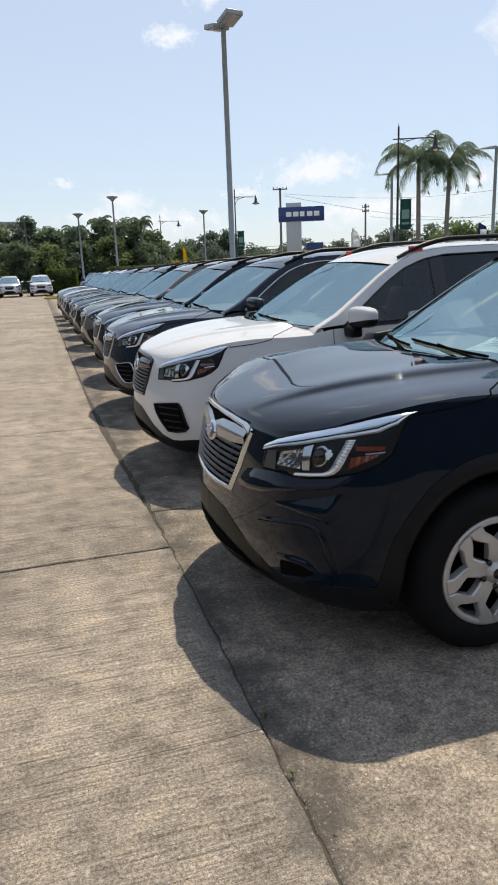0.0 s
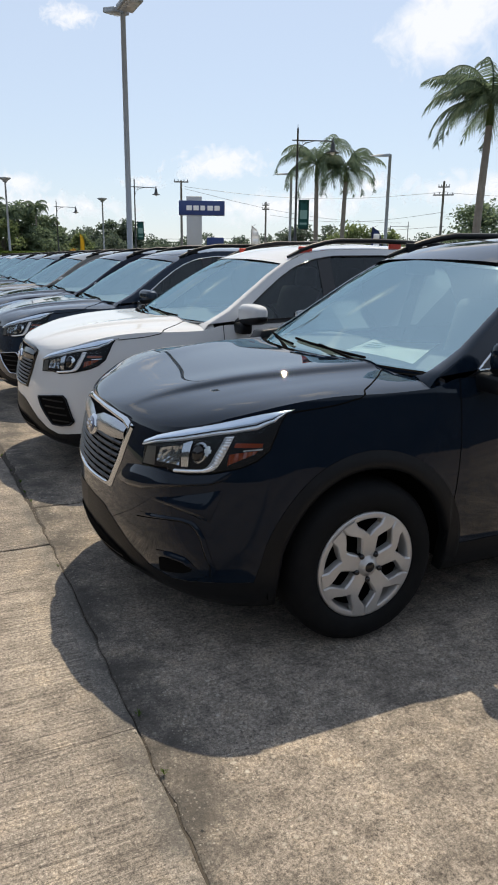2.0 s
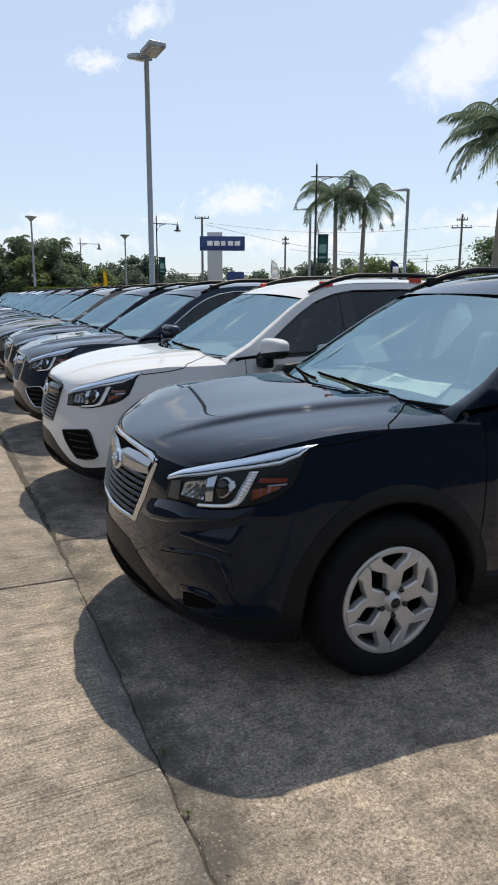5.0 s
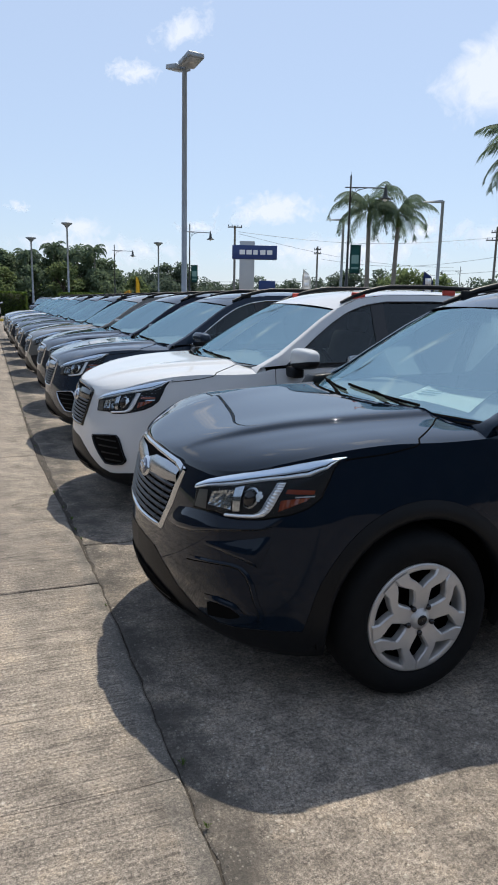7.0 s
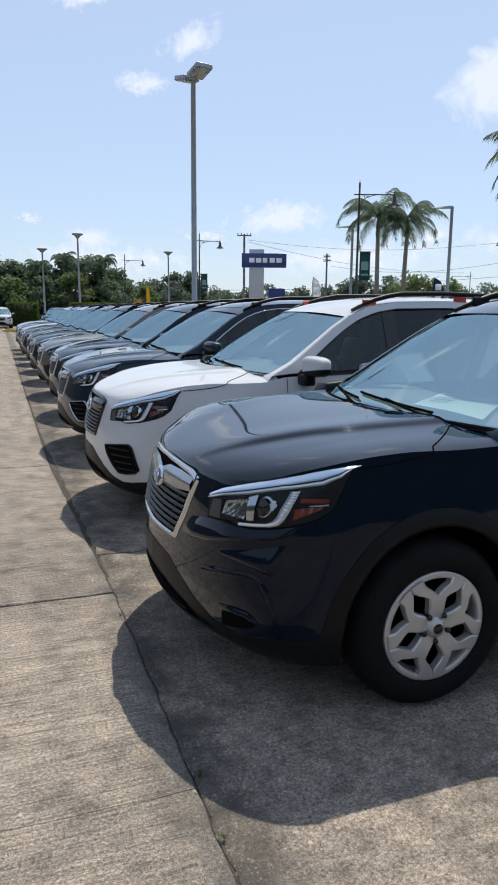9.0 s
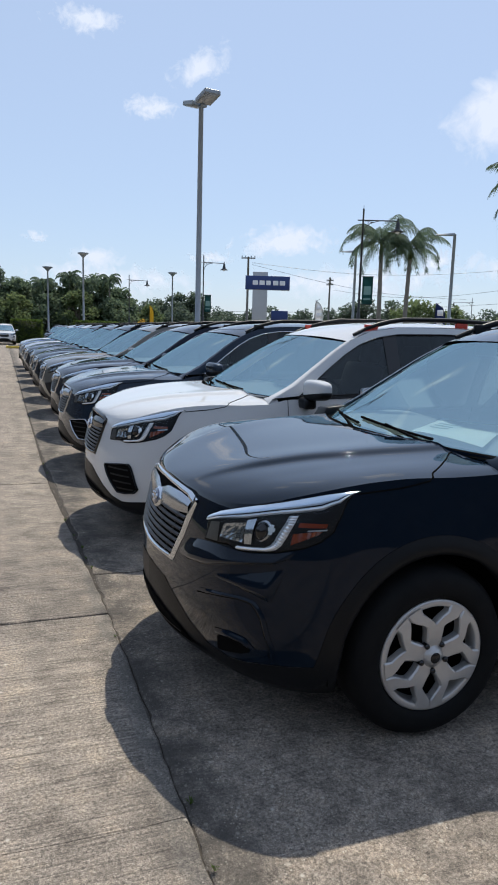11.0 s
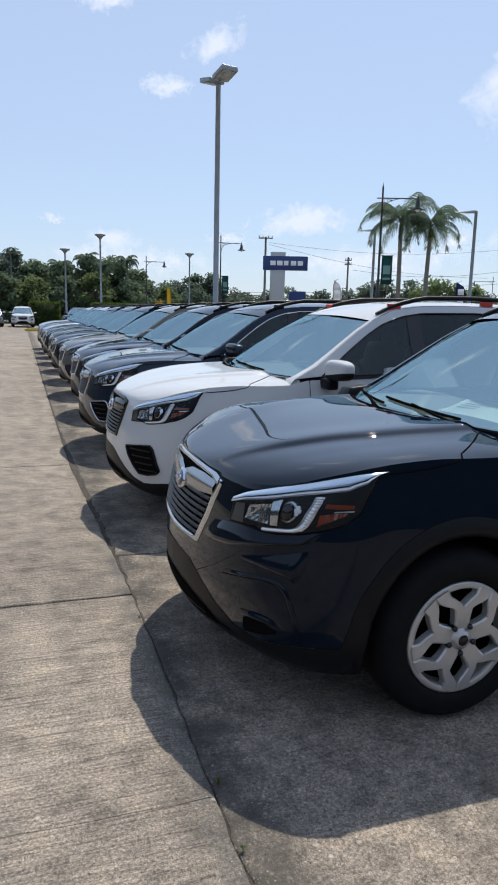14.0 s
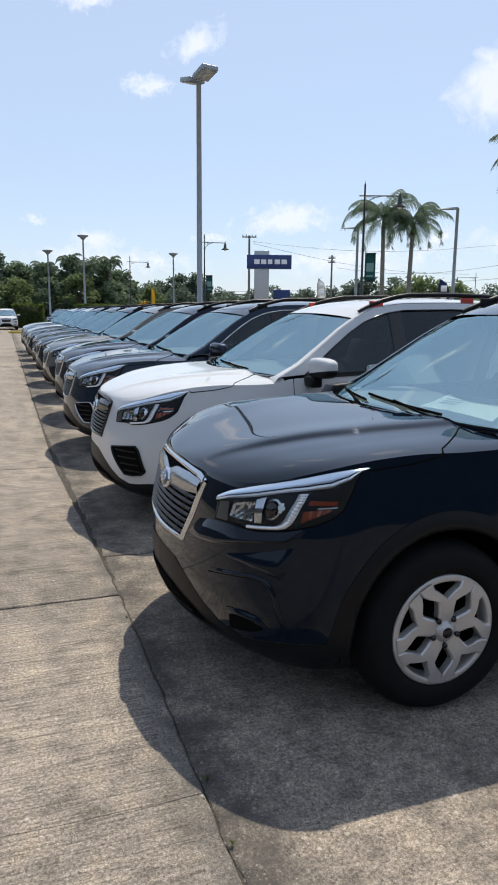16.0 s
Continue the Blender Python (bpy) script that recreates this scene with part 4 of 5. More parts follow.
        for k in range(4):
            z = lerp(0.42, 0.56, k / 3)
            b = bmesh.new()
            ribbon(b, [(0.615 - 0.085 * k / 3, z - 0.006), (0.745 - 0.03 * k / 3, z - 0.006)], [(0.615 - 0.085 * k / 3, z + 0.006), (0.745 - 0.03 * k / 3, z + 0.006)], 0.007, 8, 1, s)
            part("fog_slat", b, PLASTIC, fog, own_slot=True)

    # wheel wells and floor
    # plain dark boxes, added to block light so the ground beneath stays dark
    b = bmesh.new()
    box(b, -0.42, 3.5, -0.58, 0.58, 0.27, 0.33)
    box(b, -0.76, -0.42, -0.42, 0.42, 0.27, 0.33)
    box(b, 0.50, 2.10, -0.845, 0.845, 0.27, 0.60)
    box(b, 3.15, 3.5, -0.80, 0.80, 0.27, 0.60)
    part("underbody", b, CAVITY, car)
    for cx in (0.0, WHEELBASE):
        for s in (1, -1):
            b = bmesh.new()
            rows = [[(cx + 0.44 * math.cos(a), s * y, AXLE + 0.44 * math.sin(a)) for a in np.radians(range(-10, 191, 10))] for y in (0.875, 0.60)]
            rows.append([(cx, s * 0.60, AXLE)] * len(rows[0]))
            grid(b, rows)
            part("wheel_well", b, CAVITY, car)
    # cabin
    b = bmesh.new()
    rows = []
    for x, z in ((0.15, 1.068), (0.34, 1.086), (0.52, 1.096), (0.78, 1.102), (0.92, 1.08), (0.98, 1.0), (0.98, 0.75)):
        rows.append([(x + (0.22 if x < 0.3 else 0.05) * (a / 8) ** 2, 0.79 * a / 8, z + (0.05 * math.exp(-((a + 4.0) / 1.3) ** 2) if 0.79 < x < 0.95 else 0)) for a in range(-8, 9)])
    grid(b, rows, flip=True)
    part("dashboard", b, INTERIOR, car, "dark dashboard")
    for y in (-0.37, 0.37):
        b = bmesh.new()
        box(b, -0.12, 0.10, -0.24, 0.24, 0.0, 0.60, bevel=0.07, m=Matrix.Translation((1.62, y, 0.72)) @ Matrix.Rotation(radians(16), 4, "Y"))
        box(b, 1.15, 1.68, y - 0.25, y + 0.25, 0.58, 0.74, bevel=0.06)
        seat = part("front_seat", b, SEAT, car, "dark cloth front seat")
        b = bmesh.new()
        box(b, -0.055, 0.055, -0.135, 0.135, 0.0, 0.19, bevel=0.045, m=Matrix.Translation((1.80, y, 1.30)) @ Matrix.Rotation(radians(12), 4, "Y"))
        part("headrest", b, SEAT, seat)
    b = bmesh.new()
    box(b, 2.45, 2.62, -0.64, 0.64, 0.7, 1.25, bevel=0.06)
    part("rear_seat", b, SEAT, car)
    b = bmesh.new()
    pts = [(0.0, 0.185 * math.cos(a), 0.185 * math.sin(a)) for a in np.linspace(0, 2 * math.pi, 25)]
    tube(b, pts, 0.016, 8, ends=False)
    box(b, -0.02, 0.02, -0.17, 0.17, -0.02, 0.03, bevel=0.008)
    bmesh.ops.transform(b, verts=b.verts, matrix=Matrix.Translation((1.10, -0.37, 1.02)) @ Matrix.Rotation(radians(-22), 4, "Y"))
    part("steering_wheel", b, INTERIOR, car)
    b = bmesh.new()
    box(b, 0.86, 0.885, -0.11, 0.11, 1.47, 1.535, bevel=0.012, m=Matrix.Translation((0.0, 0, 0)))
    part("inner_mirror", b, GLOSS_BLACK, car)
    # tail
    for s in (1, -1):
        b = bmesh.new()
        box(b, 3.50, 3.69, min(s * 0.6, s * 0.86), max(s * 0.6, s * 0.86), 0.92, 1.10, bevel=0.03)
        part("tail_light", b, RED_TRIM, car, "red tail light")
    # rear closing: glass and tailgate
    b = bmesh.new()
    grid(b, [[(3.40, a * 0.62, 1.58) for a in (-1, -0.5, 0, 0.5, 1)], [(3.52, a * 0.72, 1.35) for a in (-1, -0.5, 0, 0.5, 1)], [(3.60, a * 0.82, 1.12) for a in (-1, -0.5, 0, 0.5, 1)]])
    part("rear_window", b, TINTED, car)
    return car


def build_wheel(parent, x, s):
    """Tyre with a five-spoke silver rim; the outer face looks along s * y."""
    b = bmesh.new()
    prof = [(0.225, 0.02), (0.232, -0.012), (0.262, -0.020), (0.298, -0.018), (0.318, -0.010), (0.330, 0.004), (0.345, 0.030), (0.349, 0.07), (0.350, 0.11), (0.349, 0.15), (0.344, 0.19), (0.325, 0.22), (0.235, 0.225)]
    lathe(b, prof, 96)
    bmesh.ops.recalc_face_normals(b, faces=b.faces)
    m = Matrix.Translation((x, s * 0.885, AXLE)) @ (Matrix.Identity(4) if s < 0 else Matrix.Rotation(math.pi, 4, "Z"))
    tyre = part("wheel", b, RUBBER, parent, "black rubber tyre on a silver rim")
    tyre.matrix_basis = m
    # barrel and dark back
    b = bmesh.new()
    lathe(b, [(0.226, -0.006), (0.220, 0.02), (0.205, 0.05), (0.19, 0.075), (0.001, 0.08)], 40)
    bmesh.ops.recalc_face_normals(b, faces=b.faces)
    part("rim_barrel", b, CAVITY, tyre)
    b = bmesh.new()
    lathe(b, [(0.226, 0.004), (0.2275, -0.010), (0.222, -0.014), (0.205, -0.015), (0.201, -0.012), (0.199, 0.012), (0.192, 0.040)], 56)
    bmesh.ops.recalc_face_normals(b, faces=b.faces)
    part("rim_lip", b, RIM, tyre, "bright rim edge")
    # five forked spokes, each a thick plate that widens and splits outwards
    for k in range(5):
        a0 = radians(90 + 72 * k)
        b = bmesh.new()

        def put(r, t, h):
            a = a0 + t
            return (r * math.cos(a), h, r * math.sin(a))

        def plate(lines):
            """lines: (radius, angle from, angle to) rows; a domed plate with sides."""
            top, base = [], []
            for r, t0, t1 in lines:
                dome = -0.017 - 0.010 * math.sin(math.pi * min(1, (r - 0.03) / 0.2))
                top.append([put(r, lerp(t0, t1, q), dome + (0.006 if q in (0, 1) else 0)) for q in (0, 0.09, 0.5, 0.91, 1)])
            base = [[(p[0] * 1.0, p[1] + 0.03, p[2]) for p in (row[0], row[-1])] for row in top]
            grid(b, top)
            grid(b, [[row[0] for row in top], [row[0] for row in base]])
            grid(b, [[row[-1] for row in base], [row[-1] for row in top]])

        plate([(0.045, -0.60, 0.60), (0.070, -0.52, 0.52), (0.085, -0.42, 0.42), (0.110, -0.345, 0.345), (0.134, -0.32, 0.32)])
        plate([(0.132, -0.325, 0.02), (0.146, -0.42, -0.07), (0.163, -0.54, -0.18), (0.184, -0.62, -0.30), (0.2135, -0.632, -0.32)])
        plate([(0.132, -0.02, 0.325), (0.146, 0.07, 0.42), (0.163, 0.18, 0.54), (0.184, 0.30, 0.62), (0.2135, 0.32, 0.632)])
        bmesh.ops.recalc_face_normals(b, faces=b.faces)
        part("spoke", b, RIM, tyre, "forked silver spoke", smooth=False)
        b = bmesh.new()
        a = a0 + radians(36)
        lathe(b, [(0.0115, 0.0), (0.0115, -0.022), (0.008, -0.027), (0.001, -0.028)], 8)
        bmesh.ops.translate(b, verts=b.verts, vec=(0.057 * math.cos(a), -0.004, 0.057 * math.sin(a)))
        bmesh.ops.recalc_face_normals(b, faces=b.faces)
        part("lug_nut", b, GLOSS_BLACK, tyre)
    b = bmesh.new()
    lathe(b, [(0.052, 0.01), (0.050, -0.016), (0.032, -0.028), (0.028, -0.034), (0.001, -0.036)], 24)
    bmesh.ops.recalc_face_normals(b, faces=b.faces)
    part("hub_cap", b, RIM, tyre)
    b = bmesh.new()
    lathe(b, [(0.022, -0.035), (0.020, -0.037), (0.001, -0.0375)], 20)
    bmesh.ops.recalc_face_normals(b, faces=b.faces)
    part("hub_badge", b, GLOSS_BLACK, tyre)
    return tyre


def repaint(car, paint, label, frame_ma=None, bar_ma=None, foot_ma=None, fog_ma=None, skid_ma=None):
    car["label"] = label
    for o in car.children_recursive:
        kind = o.name.split(".")[0]
        if o.type != "MESH" or not o.material_slots or o.material_slots[0].link != "OBJECT":
            continue
        ma = {"grille_frame": frame_ma, "grille_bar": frame_ma, "wing_bar": bar_ma, "rail_foot": foot_ma, "fog_frame": fog_ma, "fog_recess": None if fog_ma else PLASTIC, "fog_slat": None if fog_ma else PLASTIC, "skid_strip": skid_ma, "window_trim": GLOSS_BLACK if paint is WHITE_PAINT else CHROME}.get(kind, paint)
        if ma is not None:
            o.material_slots[0].material = ma


CAR_STEP = 2.53
first = build_car("parked_suv", "row of parked cars")
for wx in (0.0, WHEELBASE):
    for ws in (-1, 1):
        build_wheel(first, wx, ws)
first.matrix_world = pose(0, 0.878, 0)
LOT = [
    (BLACK_PAINT, "glossy black suv with chrome grille and silver wheels", CHROME, SATIN, None, None, PLASTIC),
    (WHITE_PAINT, "white suv with black grille and red roof rail accents", GLOSS_BLACK, GLOSS_BLACK, RED_TRIM, PLASTIC, PLASTIC),
    (SLATE_PAINT, "dark slate grey suv with silver fog lamp trim", SATIN, SATIN, None, SATIN, SATIN),
    (NAVY_PAINT, "very dark navy suv with chrome grille", CHROME, SATIN, None, None, SATIN),
    (BRONZE_PAINT, "bronze grey metallic suv with chrome grille", CHROME, SATIN, None, None, SATIN),
    (BLACK_PAINT, "black suv with chrome grille and roof rails", CHROME, SATIN, None, None, SATIN),
    (SLATE_PAINT, "grey metallic suv with chrome grille", CHROME, SATIN, None, None, SATIN),
    (NAVY_PAINT, "dark blue suv with roof rails", CHROME, SATIN, None, None, SATIN),
    (SILVER_PAINT, "silver suv far down the row", CHROME, SATIN, None, None, SATIN),
    (BLUE_PAINT, "blue suv near the row's end", CHROME, SATIN, None, None, SATIN),
    (SILVER_PAINT, "silver suv at the row's end", CHROME, SATIN, None, None, SATIN),
]
cars = [first]
JITTER = [0, 0.0, -0.02, 0.06, 0.02, 0.0, 0.03, -0.02, 0.0, 0.03, 0.0]
for k in range(1, len(LOT)):
    cars.append(copy_thing(first, pose(JITTER[k], 0.878 + CAR_STEP * k, 0)))
for c, (paint, label, fr_, ba_, fo_, fg_, sk_) in zip(cars, LOT):
    repaint(c, paint, label, fr_, ba_, fo_, fg_, sk_)


def plain_bumper(car):
    """The first car's bumper has no corner intake: a shallow pressed panel and a small low recess instead, their shade
    put in as near-black marks.
    """
    for o in list(car.children_recursive):
        if o.name.split(".")[0] in ("fog_slat", "fog_frame", "fog_recess"):
            bpy.data.objects.remove(o)
    for s in (1, -1):
        line = ((0.50, 0.545), (0.56, 0.555), (0.62, 0.564), (0.69, 0.573), (0.728, 0.568), (0.748, 0.545), (0.762, 0.515), (0.770, 0.475), (0.776, 0.440), (0.783, 0.405), (0.776, 0.366))
        # near-black line along the pressed edge stands in for the crease's shade
        b = bmesh.new()
        tube(b, [skin(s * y, z, 0.0005) for y, z in line], 0.003, 6)
        part("pressed_line", b, CAVITY, car)
        b = bmesh.new()
        ribbon(b, [(0.575, 0.632), (0.66, 0.622), (0.735, 0.604), (0.786, 0.585)], [(0.575, 0.640), (0.66, 0.662), (0.745, 0.690), (0.808, 0.716)], lambda c, r: 0.001 + 0.011 * curve(((0, 0), (0.1, 0.7), (0.22, 1.0), (1, 0.05)), r) * min(1, c * 1.4, (1 - c) * 9), 30, 12, s)
        part("bumper_blade", b, BLACK_PAINT, car, "painted sharp corner of the bumper")
        b = bmesh.new()
        ribbon(b, line, [(y + 0.010 + 0.004 * k / 10, z + 0.020 * (1 - k / 10)) for k, (y, z) in enumerate(line)], lambda c, r: 0.001 + 0.0045 * curve(((0, 0), (0.15, 0.9), (0.3, 1.0), (1, 0.0)), r) * min(1, c * 6, (1 - c) * 6), 36, 8, s)
        part("panel_lip", b, BLACK_PAINT, car)
        # near-black patch laid on the skin stands in for the recess's shade
        b = bmesh.new()
        ribbon(b, [(0.590, 0.336), (0.63, 0.342), (0.69, 0.354), (0.722, 0.372)], [(0.600, 0.398), (0.65, 0.410), (0.70, 0.404), (0.724, 0.385)], 0.003, 12, 3, s)
        part("low_recess", b, CAVITY, car, "near-black patch for the shade in the bumper's low recess")
        b = bmesh.new()
        ribbon(b, [(0.590, 0.400), (0.65, 0.410), (0.70, 0.404), (0.728, 0.380)], [(0.585, 0.425), (0.65, 0.436), (0.712, 0.428), (0.742, 0.385)], lambda c, r: 0.001 + 0.009 * curve(((0, 0.2), (0.15, 1.0), (1, 0.0)), r) * min(1, c * 4, (1 - c) * 5), 20, 8, s)
        part("recess_brow", b, BLACK_PAINT, car)


plain_bumper(first)
for c in cars[1:]:
    for o in list(c.children_recursive):
        if o.name.split(".")[0] == "bumper_shelf":
            bpy.data.objects.remove(o)


# ---- a sheet of paper on the first car's dashboard ----
def paper_sheet():
    def place(u, v):
        x = lerp(lerp(0.345, 0.35, v), lerp(0.98, 0.76, v), u)
        y = lerp(lerp(0.215, 0.757, v), lerp(0.80, 1.09, v), u)
        return (x, y, 1.114 + 0.005 * math.sin(4 * v + 3 * u))

    b = bmesh.new()
    grid(b, [[place(i / 10, j / 10) for j in range(11)] for i in range(11)])
    bmesh.ops.solidify(b, geom=b.faces[:], thickness=0.002)
    ob = part("paper_sheet", b, PAPER)
    tagged(ob, "pale printed paper sheet on the black car's dashboard", "paper")
    for k in range(3):
        b = bmesh.new()
        u = 0.35 + 0.14 * k
        rows = [[Vector(place(u + q, lerp(0.62, 0.90, j / 4))) + Vector((0, 0, 0.005)) for j in range(5)] for q in (0, 0.06)]
        grid(b, rows)
        part("printed_bar", b, BAR_GREY, ob)


BAR_GREY = mat("print_grey", (0.25, 0.30, 0.30), 0.7)


# ---- poles, lamps, signs ----
def lot_lamp(x, y, height, heads, turn=0.0):
    lamp = thing("parking_lamp", "tall grey steel parking lamp with flat angled heads", "lamp post", "parking lot lamps", at=pose(x, y, 0, 0, 0, turn))
    b = bmesh.new()
    tube(b, [(0, 0, 0.7), (0, 0, height * 0.5), (0, 0, height)], [0.085, 0.078, 0.068], 12)
    part("pole", b, POLE_GREY, lamp)
    b = bmesh.new()
    tube(b, [(0, 0, -0.02), (0, 0, 0.72)], 0.27, 16)
    part("base", b, AGGREGATE, lamp, "round concrete lamp base")
    for a in heads:
        b = bmesh.new()
        m = Matrix.Rotation(radians(a), 4, "Z") @ Matrix.Translation((0.0, 0, height)) @ Matrix.Rotation(radians(-12), 4, "Y")
        made = box(b, 0.10, 0.72, -0.24, 0.24, 0.02, 0.15, m=m, bevel=0.03)
        head = part("lamp_head", b, POLE_GREY, lamp, "flat shoebox lamp head")
        b = bmesh.new()
        box(b, -0.05, 0.16, -0.04, 0.04, 0.0, 0.08, m=m, bevel=0.01)
        part("bracket", b, POLE_GREY, head)
        b = bmesh.new()
        box(b, 0.15, 0.67, -0.19, 0.19, 0.008, 0.024, m=m)
        part("lens", b, SIGN_GREY, head)
    return lamp


def bowl_lamp(x, y, height):
    lamp = thing("parking_lamp", "grey steel lamp post topped by a shallow inverted cone", "lamp post", "cone-headed lamps", at=pose(x, y, 0))
    b = bmesh.new()
    tube(b, [(0, 0, -0.02), (0, 0, height * 0.5), (0, 0, height - 0.3)], [0.11, 0.09, 0.075], 10)
    part("pole", b, POLE_GREY, lamp)
    b = bmesh.new()
    lathe(b, [(0.07, -0.42), (0.12, -0.36), (0.30, -0.16), (0.50, -0.05), (0.52, 0.0), (0.50, 0.05), (0.25, 0.08), (0.002, 0.09)], 20, "z")
    bmesh.ops.translate(b, verts=b.verts, vec=(0, 0, height))
    bmesh.ops.recalc_face_normals(b, faces=b.faces)
    part("lamp_head", b, POLE_GREY, lamp, "inverted cone lamp head")
    return lamp


def arm_lamp(x, y, height, reach, turn):
    lamp = thing("area_lamp", "grey lamp post with one flat arm head", "lamp post", "arm lamps", at=pose(x, y, 0, 0, 0, turn))
    b = bmesh.new()
    tube(b, [(0, 0, -0.09), (0, 0, height)], [0.10, 0.08], 10)
    part("pole", b, POLE_GREY, lamp)
    b = bmesh.new()
    rows = []
    for u in (0, 0.25, 0.5, 0.75, 1.0):
        wd, th = lerp(0.10, 0.22, math.sin(math.pi * min(u, 0.8))), lerp(0.13, 0.03, u)
        xx, zz = -reach * u, height - 0.02 - 0.02 * u
        rows.append([(xx, -wd, zz - th / 2), (xx, wd, zz - th / 2), (xx, wd * 0.7, zz + th / 2), (xx, -wd * 0.7, zz + th / 2)])
    vs = grid(b, rows, closed=True)
    b.faces.new(vs[0]), b.faces.new(vs[-1][::-1])
    bmesh.ops.recalc_face_normals(b, faces=b.faces)
    part("lamp_head", b, POLE_GREY, lamp, smooth=False)
    return lamp


def street_lamp(x, y, height, reach, turn, banner):
    lamp = thing("street_lamp", "black ornamental street lamp with bell shade", "street lamp", "ornamental street lamps", at=pose(x, y, 0, 0, 0, turn))
    b = bmesh.new()
    tube(b, [(0, 0, -0.09), (0, 0, 0.5), (0, 0, 0.6), (0, 0, 2.6), (0, 0, 2.7), (0, 0, height)], [0.16, 0.15, 0.10, 0.09, 0.06, 0.04], 10)
    part("pole", b, POLE_DARK, lamp)
    b = bmesh.new()
    z = height - 0.45
    tube(b, [(-0.25, 0, z), (0, 0, z), (reach, 0, z - 0.05)], 0.028, 8)
    arm = part("arm", b, POLE_DARK, lamp)
    b = bmesh.new()
    tube(b, [(0, 0, z - 0.75), (0.10, 0, z - 0.35), (0.35, 0, z - 0.13), (0.75, 0, z - 0.04)], 0.018, 6)
    part("brace", b, POLE_DARK, arm)
    for k in range(3):
        b = bmesh.new()
        cx, r = 0.16 + 0.13 * k, 0.085 - 0.02 * k
        tube(b, [(cx + r * math.cos(a), 0, z - 0.12 + r * math.sin(a)) for a in np.linspace(0, 5.2, 12)], 0.012, 5)
        part("scroll", b, POLE_DARK, arm)
    b = bmesh.new()
    lathe(b, [(0.03, 0.12), (0.035, -0.05), (0.085, -0.09), (0.10, -0.30), (0.15, -0.42), (0.30, -0.50), (0.30, -0.52), (0.05, -0.50)], 18, "z")
    bmesh.ops.translate(b, verts=b.verts, vec=(reach, 0, z - 0.03))
    bmesh.ops.recalc_face_normals(b, faces=b.faces)
    part("shade", b, POLE_DARK, lamp, "black bell-shaped lamp shade")
    b = bmesh.new()
    bmesh.ops.create_uvsphere(b, u_segments=12, v_segments=8, radius=0.10, matrix=Matrix.Translation((reach, 0, z - 0.54)))
    part("globe", b, SIGN_WHITE, lamp)
    b = bmesh.new()
    lathe(b, [(0.03, 0), (0.05, 0.06), (0.015, 0.16), (0.002, 0.30)], 8, "z")
    bmesh.ops.translate(b, verts=b.verts, vec=(0, 0, height - 0.05))
    part("finial", b, POLE_DARK, lamp)
    if banner:
        b = bmesh.new()
        rows = [[(lerp(0.12, 0.62, u / 4), 0.02 * math.sin(u * 1.4 + v), lerp(3.05, 4.35, v / 6)) for u in range(5)] for v in range(7)]
        grid(b, rows)
        bmesh.ops.solidify(b, geom=b.faces[:], thickness=0.006)
        flag = part("banner", b, BANNER, lamp, "dark green cloth banner")
        for z0, z1 in ((3.25, 3.34), (3.5, 3.9)):
            b = bmesh.new()
            grid(b, [[(0.2, -0.03, z0), (0.54, -0.03, z0)], [(0.2, -0.03, z1), (0.54, -0.03, z1)]])
            part("banner_mark", b, BANNER_MARK, flag)
        for z0 in (3.04, 4.36):
            b = bmesh.new()
            tube(b, [(0, 0, z0), (0.66, 0, z0)], 0.012, 6)
            part("banner_rod", b, POLE_DARK, lamp)
    return lamp


BANNER_MARK = mat("banner_mark", (0.16, 0.28, 0.26), 0.8)


def utility_pole(x, y, height, arms, turn=0.0):
    pole = thing("utility_pole", "weathered timber utility pole with crossarms", "utility pole", "utility poles", at=pose(x, y, 0, 0, 0, turn))
    b = bmesh.new()
    tube(b, [(0, 0, -0.09), (0, 0, height)], [0.15, 0.10], 10)
    part("shaft", b, POLE_WOOD, pole)
    for z, half in arms:
        b = bmesh.new()
        box(b, -half, half, -0.06, 0.06, height - z - 0.06, height - z + 0.06, bevel=0.01)
        arm = part("crossarm", b, POLE_WOOD, pole)
        for q in (-0.9, -0.4, 0.4, 0.9):
            b = bmesh.new()
            lathe(b, [(0.02, 0), (0.05, 0.06), (0.03, 0.10), (0.05, 0.14), (0.01, 0.2)], 8, "z")
            bmesh.ops.translate(b, verts=b.verts, vec=(half * q, 0, height - z + 0.06))
            part("insulator", b, POLE_DARK, arm)
    return pole


def dealer_sign():
    sign = thing("pylon_sign", "grey pylon sign with a wide blue panel and white letter blocks", "sign", at=pose(15.28, 42.84, 0, 0, 0, -21.2))
    b = bmesh.new()
    box(b, -0.55, 0.46, -0.25, 0.25, -0.09, 5.64, bevel=0.02)
    part("pylon", b, SIGN_GREY, sign, "brushed grey sign pylon")
    b = bmesh.new()
    box(b, -1.05, 1.97, -0.34, 0.34, 4.46, 5.37, bevel=0.03)
    panel = part("panel", b, SIGN_BLUE, sign, "deep blue sign panel")
    for k, w in enumerate((0.36, 0.36, 0.30, 0.36, 0.36)):
        b = bmesh.new()
        xa = -0.55 + 0.46 * k
        box(b, xa, xa + w, -0.356, -0.338, 4.76, 5.06, bevel=0.004)
        part("letter_block", b, SIGN_WHITE, panel, "white raised block")
    small = thing("small_sign", "low dark blue sign panel on two posts", "sign", at=pose(19.2, 48.9, 0, 0, 0, -22))
    b = bmesh.new()
    box(b, -0.65, 0.65, -0.08, 0.08, 2.5, 3.3, bevel=0.02)
    part("panel", b, SIGN_BLUE, small)
    for q in (-0.5, 0.5):
        b = bmesh.new()
        tube(b, [(q, 0, -0.09), (q, 0, 2.32)], 0.05, 8)
